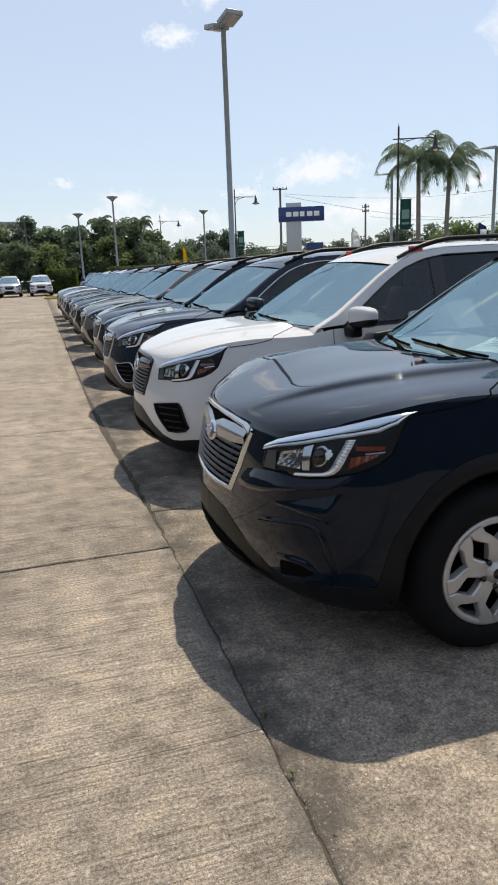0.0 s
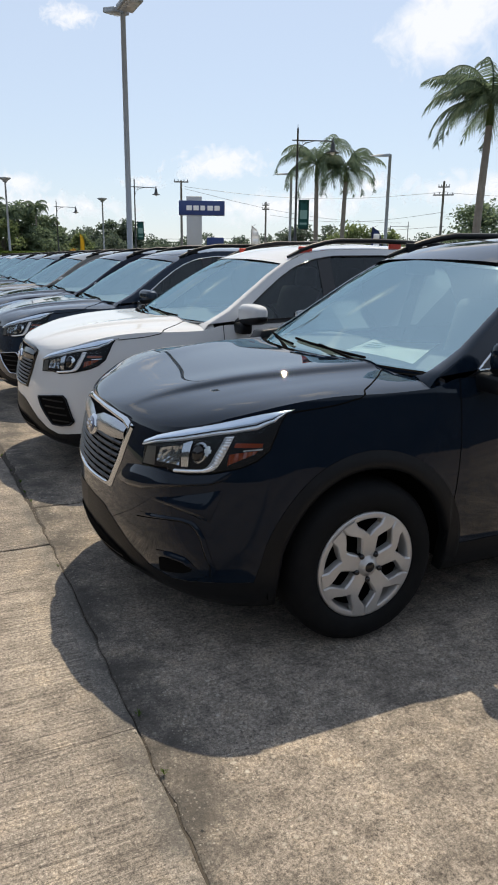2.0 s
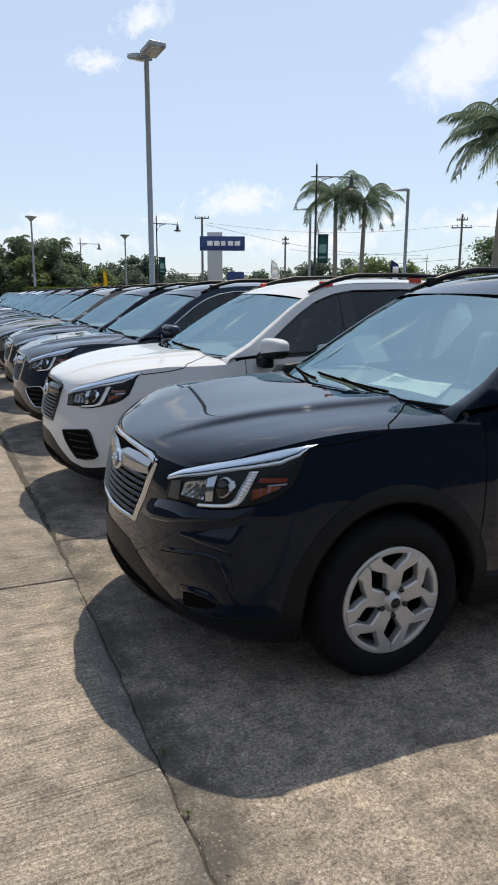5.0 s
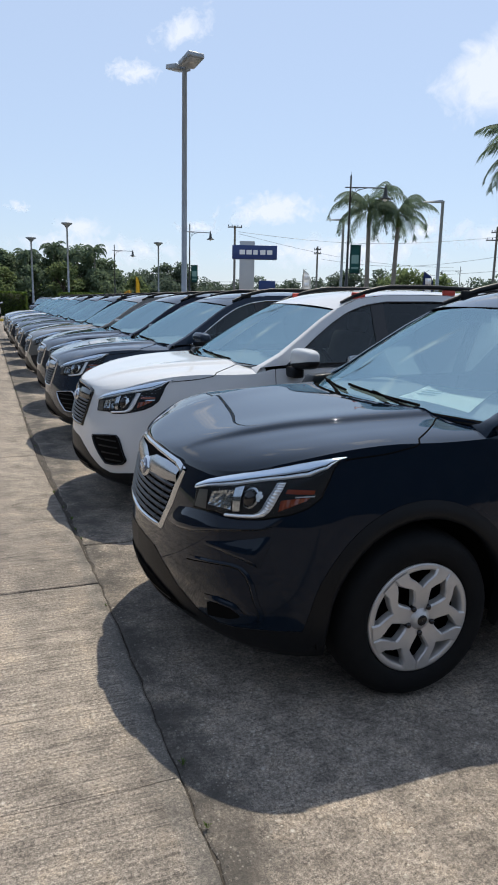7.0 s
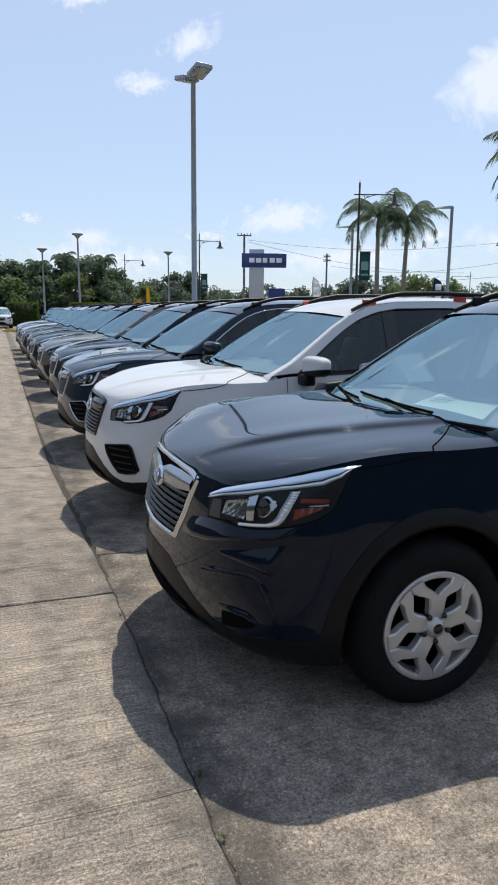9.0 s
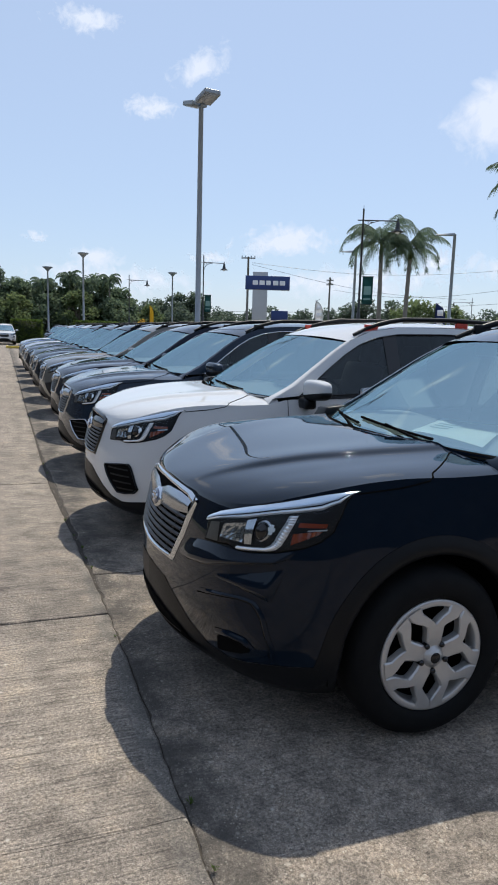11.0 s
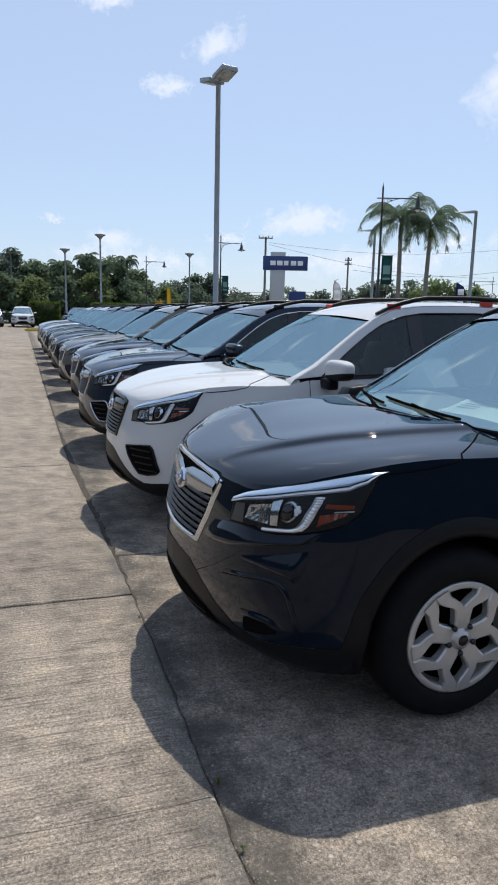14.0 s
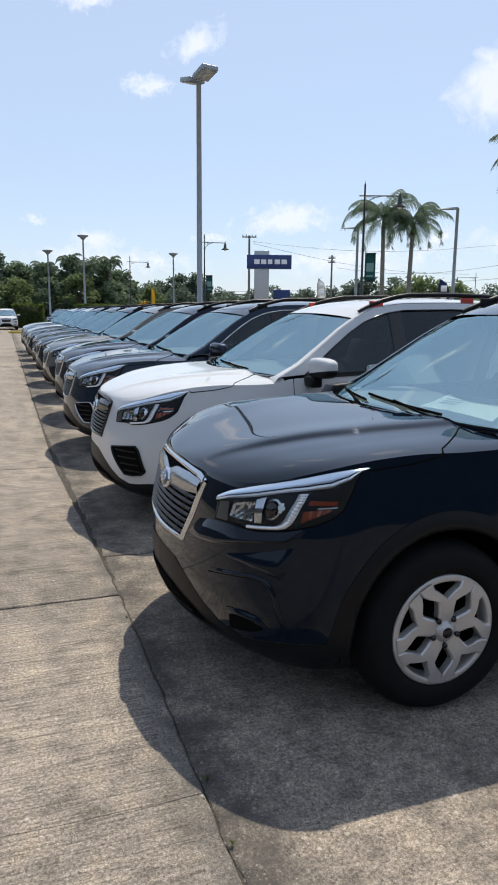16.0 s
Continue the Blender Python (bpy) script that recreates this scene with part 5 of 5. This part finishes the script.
        part("post", b, POLE_GREY, small)


def feather_flag(x, y, height, turn, cloth, label, marks=4):
    flag = thing("feather_flag", label, "flag", "feather flags", at=pose(x, y, 0, 0, 0, turn))
    b = bmesh.new()
    tube(b, [(0, 0, -0.09), (0, 0, height - 0.3), (0.08, 0, height - 0.06), (0.25, 0, height + 0.04)], [0.02, 0.014, 0.01, 0.008], 6)
    part("pole", b, POLE_DARK, flag)
    b = bmesh.new()
    rows = []
    for v in range(13):
        f = v / 12
        w = (0.22 + 0.24 * min(1, f * 2)) * (1 if f < 0.7 else math.sqrt(max(0, 1 - ((f - 0.7) / 0.3) ** 2)))
        rows.append([(0.02 + w * u / 4, 0.03 * math.sin(u + 2 * f * 5), lerp(0.55, height, f)) for u in range(5)])
    grid(b, rows)
    bmesh.ops.solidify(b, geom=b.faces[:], thickness=0.004)
    cl = part("cloth", b, cloth, flag)
    for k in range(marks):
        z = height - 0.45 - 0.42 * k
        b = bmesh.new()
        box(b, 0.10, 0.36, -0.075, -0.07, z - 0.13, z + 0.13)
        part("letter_block", b, SIGN_WHITE, cl, "white unreadable lettering")


# ---- plants ----
def leaf_quads(b, centre, spread, count, size, rng):
    for _ in range(count):
        d = Vector((rng.gauss(0, 1), rng.gauss(0, 1), rng.gauss(0, 1)))
        d = d.normalized() * (rng.random() ** 0.45)
        p = Vector(centre) + Vector((d.x * spread[0], d.y * spread[1], d.z * spread[2]))
        s = size * rng.uniform(0.6, 1.3)
        e = Euler((rng.uniform(-1.0, 1.0), rng.uniform(-1.0, 1.0), rng.uniform(0, 6.28)))
        pts = []
        for u, v, w in ((-0.5, 0, 0), (0, -0.32, 0.08), (0.5, 0, -0.06), (0, 0.32, 0.08)):
            r = Vector((u * s, v * s, w * s))
            r.rotate(e)
            pts.append(b.verts.new(p + r))
        b.faces.new(pts)


def broad_tree(x, y, height, width, leaf, seed, clumps=40, size=0.34, low=0.25, label="leafy broad green tree behind the parking lot"):
    rng = random.Random(seed)
    tree = thing("tree", label, "tree", "trees behind the lot", at=pose(x, y, -0.09))
    b = bmesh.new()
    fork = height * 0.38
    tube(b, [(0, 0, 0), (0.05, 0.02, fork * 0.5), (0.0, 0.06, fork)], [0.20, 0.16, 0.13], 8)
    for k in range(6):
        a = k * 1.05 + rng.random()
        r = width * rng.uniform(0.3, 0.55)
        tip = Vector((r * math.cos(a), r * math.sin(a), height * rng.uniform(0.6, 0.9)))
        mid = Vector((tip.x * 0.4, tip.y * 0.4, lerp(fork, tip.z, 0.55)))
        tube(b, [(0, 0.05, fork * 0.9), mid, tip], [0.10, 0.06, 0.02], 6)
    part("trunk", b, BARK, tree)
    b = bmesh.new()
    for k in range(clumps):
        a, u = rng.uniform(0, 6.28), rng.random()
        z = lerp(height * low, height * 0.95, u)
        reach = width * 0.62 * math.sin(math.pi * min(0.93, 0.22 + 0.72 * u)) ** 0.7 * math.sqrt(rng.random())
        c = (reach * math.cos(a), reach * math.sin(a), z)
        q = rng.uniform(0.5, 1.0) * width / 4
        leaf_quads(b, c, (q, q, q * 0.75), 70, size, rng)
    part("crown", b, leaf, tree, smooth=False)
    return tree


def frond(b, base, azimuth, rise, length, droop, rng, leaflets=26, wind=(0, 0)):
    """A feather leaf: an arching rib with narrow hanging leaflets on both sides."""
    pts = []
    p, el = Vector(base), rise
    steps = 12
    for k in range(steps + 1):
        pts.append(p.copy())
        way = Vector((math.cos(azimuth) * math.cos(el), math.sin(azimuth) * math.cos(el), math.sin(el)))
        way += Vector((wind[0], wind[1], 0)) * (k / steps) * 0.9
        p = p + way.normalized() * (length / steps)
        el -= droop / steps * (0.5 + 1.2 * k / steps)
    tube(b, pts, [lerp(0.030, 0.006, k / steps) for k in range(steps + 1)], 4)
    for k in range(leaflets):
        f = lerp(0.14, 0.99, k / (leaflets - 1))
        i = min(int(f * steps), steps - 1)
        c = pts[i].lerp(pts[i + 1], f * steps - i)
        way = (pts[i + 1] - pts[i]).normalized()
        side = way.cross(Vector((0, 0, 1))).normalized()
        ll = length * 0.26 * math.sin(math.pi * (0.16 + 0.74 * f)) * rng.uniform(0.8, 1.15)
        for s in (1, -1):
            out = (side * s * 0.75 + way * 0.55 + Vector((wind[0] * 0.6, wind[1] * 0.6, -0.45 - 0.3 * rng.random()))).normalized()
            w = way * 0.021
            mid = c + out * ll * 0.55
            tip = c + out * ll + Vector((0, 0, -0.22 * ll))
            v = [b.verts.new(q) for q in (c - w, mid - w * 0.9, tip, mid + w * 0.9, c + w)]
            b.faces.new(v)


def palm(x, y, height, length, seed, lean=(0, 0), fronds=17, wind=(0, 0), label="tall palm with a grey trunk and arching fronds", radius=0.17, droop=2.4):
    rng = random.Random(seed)
    tree = thing("palm_tree", label, "palm tree", "palms", at=pose(x, y, -0.09))
    b = bmesh.new()
    n = 26
    pts = [(lean[0] * (k / n) ** 1.4, lean[1] * (k / n) ** 1.4, height * k / n) for k in range(n + 1)]
    tube(b, pts, [radius * (1.35 - 0.45 * min(1, k / 5)) * (1.0 if k % 2 else 0.955) * (1 - 0.25 * k / n) for k in range(n + 1)], 12)
    part("trunk", b, PALM_BARK, tree)
    top = Vector(pts[-1])
    b = bmesh.new()
    tube(b, [top, top + Vector((0, 0, 0.45)), top + Vector((0, 0, 0.8))], [radius * 0.8, radius * 0.6, radius * 0.25], 10)
    part("crownshaft", b, LEAF_LIGHT, tree)
    for k in range(fronds):
        b = bmesh.new()
        az = k * 2.399 + rng.uniform(-0.2, 0.2)
        rise = lerp(1.35, 0.05, k / (fronds - 1)) + rng.uniform(-0.1, 0.1)
        frond(b, top + Vector((0, 0, 0.62)), az, rise, length * rng.uniform(0.85, 1.1), droop + rng.uniform(-0.3, 0.6), rng, 44 if length > 1.8 else 22, wind)
        part("frond", b, PALM_LEAF, tree, smooth=False)
    return tree


def hedge(x0, x1, y0, y1, height, seed):
    rng = random.Random(seed)
    h = thing("hedge", "clipped bright green box hedge", "hedge", "hedges", at=pose((x0 + x1) / 2, (y0 + y1) / 2, -0.02))
    b = bmesh.new()
    hx, hy = (x1 - x0) / 2, (y1 - y0) / 2
    box(b, -hx + 0.1, hx - 0.1, -hy + 0.1, hy - 0.1, 0, height - 0.1)
    part("core", b, LEAF_CORE, h)
    b = bmesh.new()
    for k in range(2600):
        f = rng.random()
        if f < 0.4:
            p = (rng.uniform(-hx, hx), rng.uniform(-hy, hy), height + rng.uniform(-0.08, 0.05))
        elif f < 0.8:
            p = (rng.uniform(-hx, hx), -hy + rng.uniform(-0.06, 0.06), rng.uniform(0, height))
        else:
            p = (rng.choice((-hx, hx)) + rng.uniform(-0.06, 0.06), rng.uniform(-hy, hy), rng.uniform(0, height))
        leaf_quads(b, p, (0.05, 0.05, 0.05), 1, 0.16, rng)
    part("foliage", b, HEDGE_LEAF, h, smooth=False)


LEAF_CORE = mat("hedge_core", (0.02, 0.03, 0.01), 0.9)


def far_woods(name, spots, leaf, seed, label):
    """Distant woods: many leaf clumps in one piece."""
    rng = random.Random(seed)
    b = bmesh.new()
    for x0, x1, y, h, n in spots:
        for k in range(n):
            f = k / max(1, n - 1)
            cx = lerp(x0, x1, f) + rng.uniform(-1, 1) * abs(x1 - x0) / n
            hh = h * (0.55 + 0.45 * rng.random()) * (0.7 + 0.3 * math.sin(math.pi * f))
            for j in range(5):
                z = hh * (0.15 + 0.2 * j)
                leaf_quads(b, (cx + rng.uniform(-1, 1), y + rng.uniform(-2, 2), z), (1.5, 1.5, 1.0), 115, 0.52, rng)
    tagged(part(name, b, leaf, smooth=False), label, "woods", kind="stuff")


def weed(x, y, seed, size):
    rng = random.Random(seed)
    b = bmesh.new()
    root = b.verts.new((0, 0, -0.008))
    for k in range(16):
        a, l = rng.uniform(0, 6.28), size * rng.uniform(0.5, 1.0)
        d = Vector((math.cos(a) * 0.7, math.sin(a) * 1.1, 0.7)).normalized()
        s = Vector((-d.y, d.x, 0)).normalized() * size * 0.07
        b.faces.new([root] + [b.verts.new(q) for q in (d * l * 0.6 + s * 0.9, d * l + Vector((0, 0, -0.15 * l)), d * l * 0.6 - s * 0.9)])
    ob = part("weed", b, HEDGE_LEAF, smooth=False)
    ob.matrix_world = pose(x, y, 0)
    tagged(ob, "small green weed growing in the slab joint", "weed", "weeds in the joint")


def cloud(x, y, z, w, h, tilt, seed, density):
    """A far white cloud as a backdrop sheet that faces the lot."""
    m = bpy.data.materials.new("cloud_vapour")
    m.use_nodes = True
    t = m.node_tree
    t.nodes.remove(t.nodes["Principled BSDF"])
    tc = t.nodes.new("ShaderNodeTexCoord")
    mp = t.nodes.new("ShaderNodeMapping")
    mp.inputs["Location"].default_value = (seed * 3.1, seed * 1.7, seed)
    mp.inputs["Scale"].default_value = (0.9 * w / h, 0.9, 1.0)
    t.links.new(tc.outputs["Object"], mp.inputs["Vector"])
    n = t.nodes.new("ShaderNodeTexNoise")
    n.inputs["Scale"].default_value, n.inputs["Detail"].default_value, n.inputs["Roughness"].default_value = 1.9, 9, 0.60
    n.inputs["Distortion"].default_value = 0.4
    t.links.new(mp.outputs["Vector"], n.inputs["Vector"])
    ln = t.nodes.new("ShaderNodeVectorMath")
    ln.operation = "LENGTH"
    t.links.new(tc.outputs["Object"], ln.inputs[0])
    sub = t.nodes.new("ShaderNodeMath")
    sub.operation = "MULTIPLY_ADD"
    sub.inputs[1].default_value, sub.inputs[2].default_value = -0.62, 0.30 + density
    t.links.new(ln.outputs["Value"], sub.inputs[0])
    add = t.nodes.new("ShaderNodeMath")
    add.operation = "ADD"
    t.links.new(n.outputs["Fac"], add.inputs[0])
    t.links.new(sub.outputs["Value"], add.inputs[1])
    rp = t.nodes.new("ShaderNodeValToRGB")
    rp.color_ramp.elements[0].position, rp.color_ramp.elements[1].position = 0.50, 0.86
    rp.color_ramp.elements[1].color = (0.9, 0.9, 0.9, 1)
    t.links.new(add.outputs["Value"], rp.inputs["Fac"])
    em, tr, mx = t.nodes.new("ShaderNodeEmission"), t.nodes.new("ShaderNodeBsdfTransparent"), t.nodes.new("ShaderNodeMixShader")
    em.inputs["Color"].default_value, em.inputs["Strength"].default_value = (0.95, 0.95, 0.97, 1), 0.95
    t.links.new(rp.outputs["Color"], mx.inputs["Fac"])
    t.links.new(tr.outputs["BSDF"], mx.inputs[1])
    t.links.new(em.outputs["Emission"], mx.inputs[2])
    t.links.new(mx.outputs["Shader"], t.nodes["Material Output"].inputs["Surface"])
    b = bmesh.new()
    grid(b, [[(-1.5, -1.5, 0), (1.5, -1.5, 0)], [(-1.5, 1.5, 0), (1.5, 1.5, 0)]])
    ob = part("backdrop_cloud", b, m, smooth=False)
    back = Vector((-x, -y, -z)).normalized()
    ob.matrix_world = Matrix.Translation((x, y, z)) @ back.to_track_quat("Z", "Y").to_matrix().to_4x4() @ Matrix.Rotation(radians(tilt), 4, "Z") @ Matrix.Diagonal((w, h, 1, 1))
    tagged(ob, "thin white summer cloud in a hazy blue sky", "cloud", kind="structure")


paper_sheet()

lot_lamp(3.87, 17.53, 7.72, (-78, 102), 0)
bowl_lamp(5.87, 65.5, 8.42)
bowl_lamp(3.1, 72.8, 7.55)
bowl_lamp(16.9, 75.8, 7.95)
street_lamp(14.71, 27.77, 7.4, 1.62, -30, True)
street_lamp(13.46, 50.83, 7.3, 1.6, -17, True)
street_lamp(11.29, 71.8, 7.1, 1.88, -12, False)
street_lamp(59.1, 77.4, 6.9, 2.4, 145, False)
arm_lamp(21.08, 40.24, 7.15, 1.05, -28)
arm_lamp(21.78, 30.4, 7.15, 1.0, -36)
utility_pole(23.42, 68.6, 9.5, ((0.15, 0.75),), -20)
utility_pole(38.1, 78.7, 8.75, ((0.4, 0.5), (0.9, 0.5)), -60)
utility_pole(46.46, 55.5, 9.5, ((0.55, 0.55), (1.3, 1.0)), -40)
utility_pole(-2.24, 79.0, 7.5, ((0.1, 0.35),), 0)
dealer_sign()
feather_flag(15.4, 34.2, 3.5, -20, SIGN_WHITE, "white feather flag with blue marks beside the road")
feather_flag(16.65, 24.3, 3.1, -30, SIGN_BLUE, "blue feather flag with white lettering")
feather_flag(13.7, 73.0, 4.2, -12, mat("flag_yellow", (0.6, 0.42, 0.03), 0.7), "plain yellow feather flag before the trees", 0)


def wires():
    spans = (((23.8, 68.5, 8.9), (46.7, 55.3, 8.5)), ((23.8, 68.5, 8.7), (60.0, 80.0, 7.0)), ((12.0, 92.0, 4.6), (46.7, 55.3, 5.2)), ((46.7, 55.3, 8.4), (66.0, 34.0, 8.6)), ((38.6, 78.5, 7.2), (46.7, 55.3, 6.6)), ((46.7, 55.3, 6.2), (70.0, 34.0, 6.0)))
    for a, c in spans:
        b = bmesh.new()
        a, c = Vector(a), Vector(c)
        tube(b, [a.lerp(c, k / 14) - Vector((0, 0, 0.9 * math.sin(math.pi * k / 14))) for k in range(15)], 0.016, 4)
        tagged(part("overhead_wire", b, POLE_DARK), "thin dark overhead power line", "power line", "overhead wires")


wires()

# trees: belt beyond the lot's far end
BELT = [(-13, 84, 7.8, 5.2, LEAF), (-9.5, 82, 7.6, 4.8, LEAF), (-6.0, 83, 7.9, 4.6, LEAF), (-2.6, 84, 8.4, 4.6, LEAF_DULL), (0.6, 82, 7.2, 4.4, LEAF), (3.4, 84, 7.2, 4.4, LEAF_DULL), (6.4, 83, 7.6, 4.6, LEAF), (9.4, 82, 7.9, 4.4, LEAF), (12.0, 83, 6.4, 3.8, LEAF)]
for k, (x, y, h, w, leaf) in enumerate(BELT):
    broad_tree(x, y, h, w, leaf, 20 + k, 72, 0.40, 0.12)
for k, (x, y, h, w) in enumerate(((-11, 78.5, 5.2, 4), (-7, 78, 5.0, 4), (-3.5, 78, 5.2, 4), (0.0, 78, 5.0, 4), (3.2, 78.5, 5.3, 4), (6.8, 78, 5.4, 4.2), (10.2, 78, 4.8, 3.8))):
    broad_tree(x, y, h, w, LEAF_LIGHT if k % 2 else LEAF, 50 + k, 60, 0.36, 0.06, "lower rounded shrub-like tree beyond the lot")
broad_tree(13.0, 75.5, 3.2, 2.2, ORANGE_LEAF, 71, 5, 0.25, 0.5, "small shrub with orange and yellow leaves")
broad_tree(15.2, 80.0, 4.4, 3.2, LEAF_LIGHT, 72, 44, 0.32, 0.08, "yellow-green bushy tree beyond the lot")
for k, (x, y, h) in enumerate(((2.8, 80, 5.6), (5.8, 81, 6.6), (7.6, 79, 5.8), (10.2, 79.5, 6.4))):
    palm(x, y, h, 1.9, 90 + k, (0.2, 0), 16, (-0.1, 0), "palm rising out of the tree belt", 0.13)
palm(19.6, 34.2, 6.4, 3.0, 7, (-0.1, 0.0), 20, (-0.16, 0.08))
palm(20.85, 33.45, 6.1, 2.6, 8, (0.2, 0.1), 17, (0.34, -0.14))
palm(14.65, 15.65, 5.75, 2.35, 9, (0.12, -0.10), 30, (-0.42, 0.32), "large near palm with fronds blown by the wind", 0.16, 2.0)
broad_tree(34.4, 53.0, 4.9, 4.8, LEAF_LIGHT, 75, 60, 0.34, 0.08, "bright green bushy tree beside the road")
broad_tree(37.6, 51.0, 4.3, 4.0, LEAF_LIGHT, 76, 50, 0.34, 0.08, "bright green bushy tree beside the road")
broad_tree(45.8, 49.0, 6.9, 6.4, LEAF, 77, 80, 0.38, 0.08, "dark green rounded tree beside the road")
broad_tree(39.0, 35.4, 9.0, 3.4, LEAF_DULL, 78, 60, 0.18, 0.45, "tall thin-crowned pine beside the road")
far_woods("far_woods", ((22, 38, 124, 8.2, 24), (27, 34, 122, 9.2, 16), (36, 56, 119, 6.2, 26), (50, 70, 106, 7.8, 30), (70, 96, 100, 6.6, 30), (92, 130, 92, 6.6, 30), (12, 30, 112, 5.6, 22), (125, 160, 60, 7.0, 26), (-60, -12, 104, 8.0, 30)), LEAF_DULL, 5, "hazy distant line of dark green woods")
hedge(-0.65, 2.0, 64.0, 65.6, 2.1, 3)
hedge(4.9, 9.0, 64.0, 65.5, 2.15, 4)

# the far end of the lot
island = thing("kerb_island", "planted island with a yellow painted kerb", "kerb island", at=pose(0, 0, 0))
b = bmesh.new()
box(b, -1.25, 9.0, 48.0, 49.6, -0.02, 0.15, bevel=0.04)
part("kerb", b, KERB_YELLOW, island, "yellow painted concrete kerb")
b = bmesh.new()
box(b, -1.10, 8.85, 48.15, 49.45, 0.10, 0.165)
part("turf", b, FIELD, island, "short dull grass")
for x, y, paint, label, rz in ((-3.75, 57.5, SILVER_PAINT, "silver suv parked facing the lot far off", 90), (-1.32, 57.5, WHITE_PAINT, "white suv parked facing the lot far off", 90), (2.6, 54.5, SLATE_PAINT, "grey suv parked beyond the row", 70), (5.4, 55.5, SILVER_PAINT, "silver suv parked beyond the row", 90)):
    far_car = copy_thing(first, pose(x, y, 0, 0, 0, rz))
    tagged(far_car, label, "car", "cars at the far end")
    repaint(far_car, paint, label, CHROME, SATIN, None, None, SATIN)


# for the added out-of-view walls; dark so that the paint mirrors little light
DARK_WALL = grained("dark_reflection_wall", (0.035, 0.038, 0.042), (0.022, 0.024, 0.027), 0.4, 0.7, 0.1)


def far_building():
    house = thing("building", "pale grey flat-roofed building behind the trees", "building", at=pose(-10.5, 97, -0.09))
    b = bmesh.new()
    box(b, -8, 8, 0, 9, 0, 8.2)
    part("wall", b, SIGN_GREY, house)
    b = bmesh.new()
    box(b, -8.3, 8.3, -0.3, 9.3, 8.2, 8.75, bevel=0.05)
    part("roof", b, POLE_GREY, house)
    for k in range(6):
        b = bmesh.new()
        box(b, -7 + 2.5 * k, -5.3 + 2.5 * k, -0.06, 0.05, 5.4, 6.9, bevel=0.02)
        win = part("window", b, SIGN_WHITE, house)
        b = bmesh.new()
        box(b, -6.9 + 2.5 * k, -5.4 + 2.5 * k, -0.075, -0.05, 5.5, 6.8)
        part("pane", b, TINTED, win)


far_building()
# unseen walls, added behind the camera and to the left to darken paint reflections
b = bmesh.new()
box(b, -24, 28, -9.8, -9.5, -0.09, 3.4)
tagged(part("wall_south", b, DARK_WALL, smooth=False), "plain dark unseen wall added to darken reflections in the car paint", "wall", kind="structure")
b = bmesh.new()
box(b, -24.3, -24.0, -9.4, 70, -0.09, 5.0)
tagged(part("wall_west", b, DARK_WALL, smooth=False), "plain dark unseen wall added to darken reflections in the car paint", "wall", kind="structure")
weed(-0.985, -0.11, 1, 0.030)
weed(-0.99, -0.41, 2, 0.024)
weed(-1.03, 1.22, 3, 0.022)

rng = random.Random(12)
for k in range(14):
    y = rng.uniform(1.4, 16.0)
    weed(joint_x(y) + rng.uniform(-0.012, 0.02), y, 30 + k, rng.uniform(0.018, 0.04))


def joint_crumbs():
    """Small broken stones and dirt that lie along the joint."""
    rng = random.Random(8)
    b = bmesh.new()
    for _ in range(900):
        y = -1.6 + 12.0 * rng.random() ** 1.5
        x = joint_x(y) + rng.gauss(0.018, 0.026)
        r = 0.0022 + 0.0055 * rng.random() ** 3
        z = -0.008 if x > joint_x(y) else 0.0
        ring = [b.verts.new((x + r * rng.uniform(0.7, 1.2) * math.cos(a), y + r * rng.uniform(0.7, 1.2) * math.sin(a), z - 0.001)) for a in (0.3, 1.6, 2.9, 4.1, 5.3)]
        top = b.verts.new((x + rng.uniform(-0.3, 0.3) * r, y + rng.uniform(-0.3, 0.3) * r, z + r * rng.uniform(0.6, 1.0)))
        for i in range(5):
            b.faces.new((ring[i], ring[(i + 1) % 5], top))
    tagged(part("gravel", b, CRUMB, smooth=False), "crumbled concrete and dirt along the slab joint", "gravel", kind="stuff")


CRUMB = grained("crumbled_concrete", (0.26, 0.23, 0.19), (0.09, 0.078, 0.064), 20, 0.95, 0.3)
joint_crumbs()

# clouds of the summer sky
for args in ((394, 1958, 596, 95, 42, 0, 1, 0.16), (527, 1927, 707, 125, 66, 34, 2, 0.13), (1275, 1540, 600, 210, 130, 25, 3, 0.30), (760, 1847, 258, 190, 55, 5, 4, 0.20), (230, 1984, 800, 150, 50, 0, 5, 0.10), (1126, 1650, 209, 110, 50, 0, 6, 0.06), (250, 1982, 195, 150, 55, 0, 7, 0.06), (96, 1995, 240, 60, 28, 0, 8, 0.05), (560, 1900, 205, 120, 30, 0, 9, 0.05), (330, 1500, 1280, 300, 150, 20, 10, 0.10), (-120, 1420, 1400, 260, 120, -15, 11, 0.08), (900, 1250, 1260, 320, 150, 30, 12, 0.12), (60, 1750, 960, 220, 80, 10, 13, 0.06), (-700, 1500, 1100, 300, 140, 0, 14, 0.2), (930, 1760, 150, 420, 75, 2, 15, 0.10), (300, 1960, 140, 420, 60, -2, 16, 0.08), (1350, 1450, 190, 380, 80, 0, 17, 0.10)):
    cloud(*args)

pave()
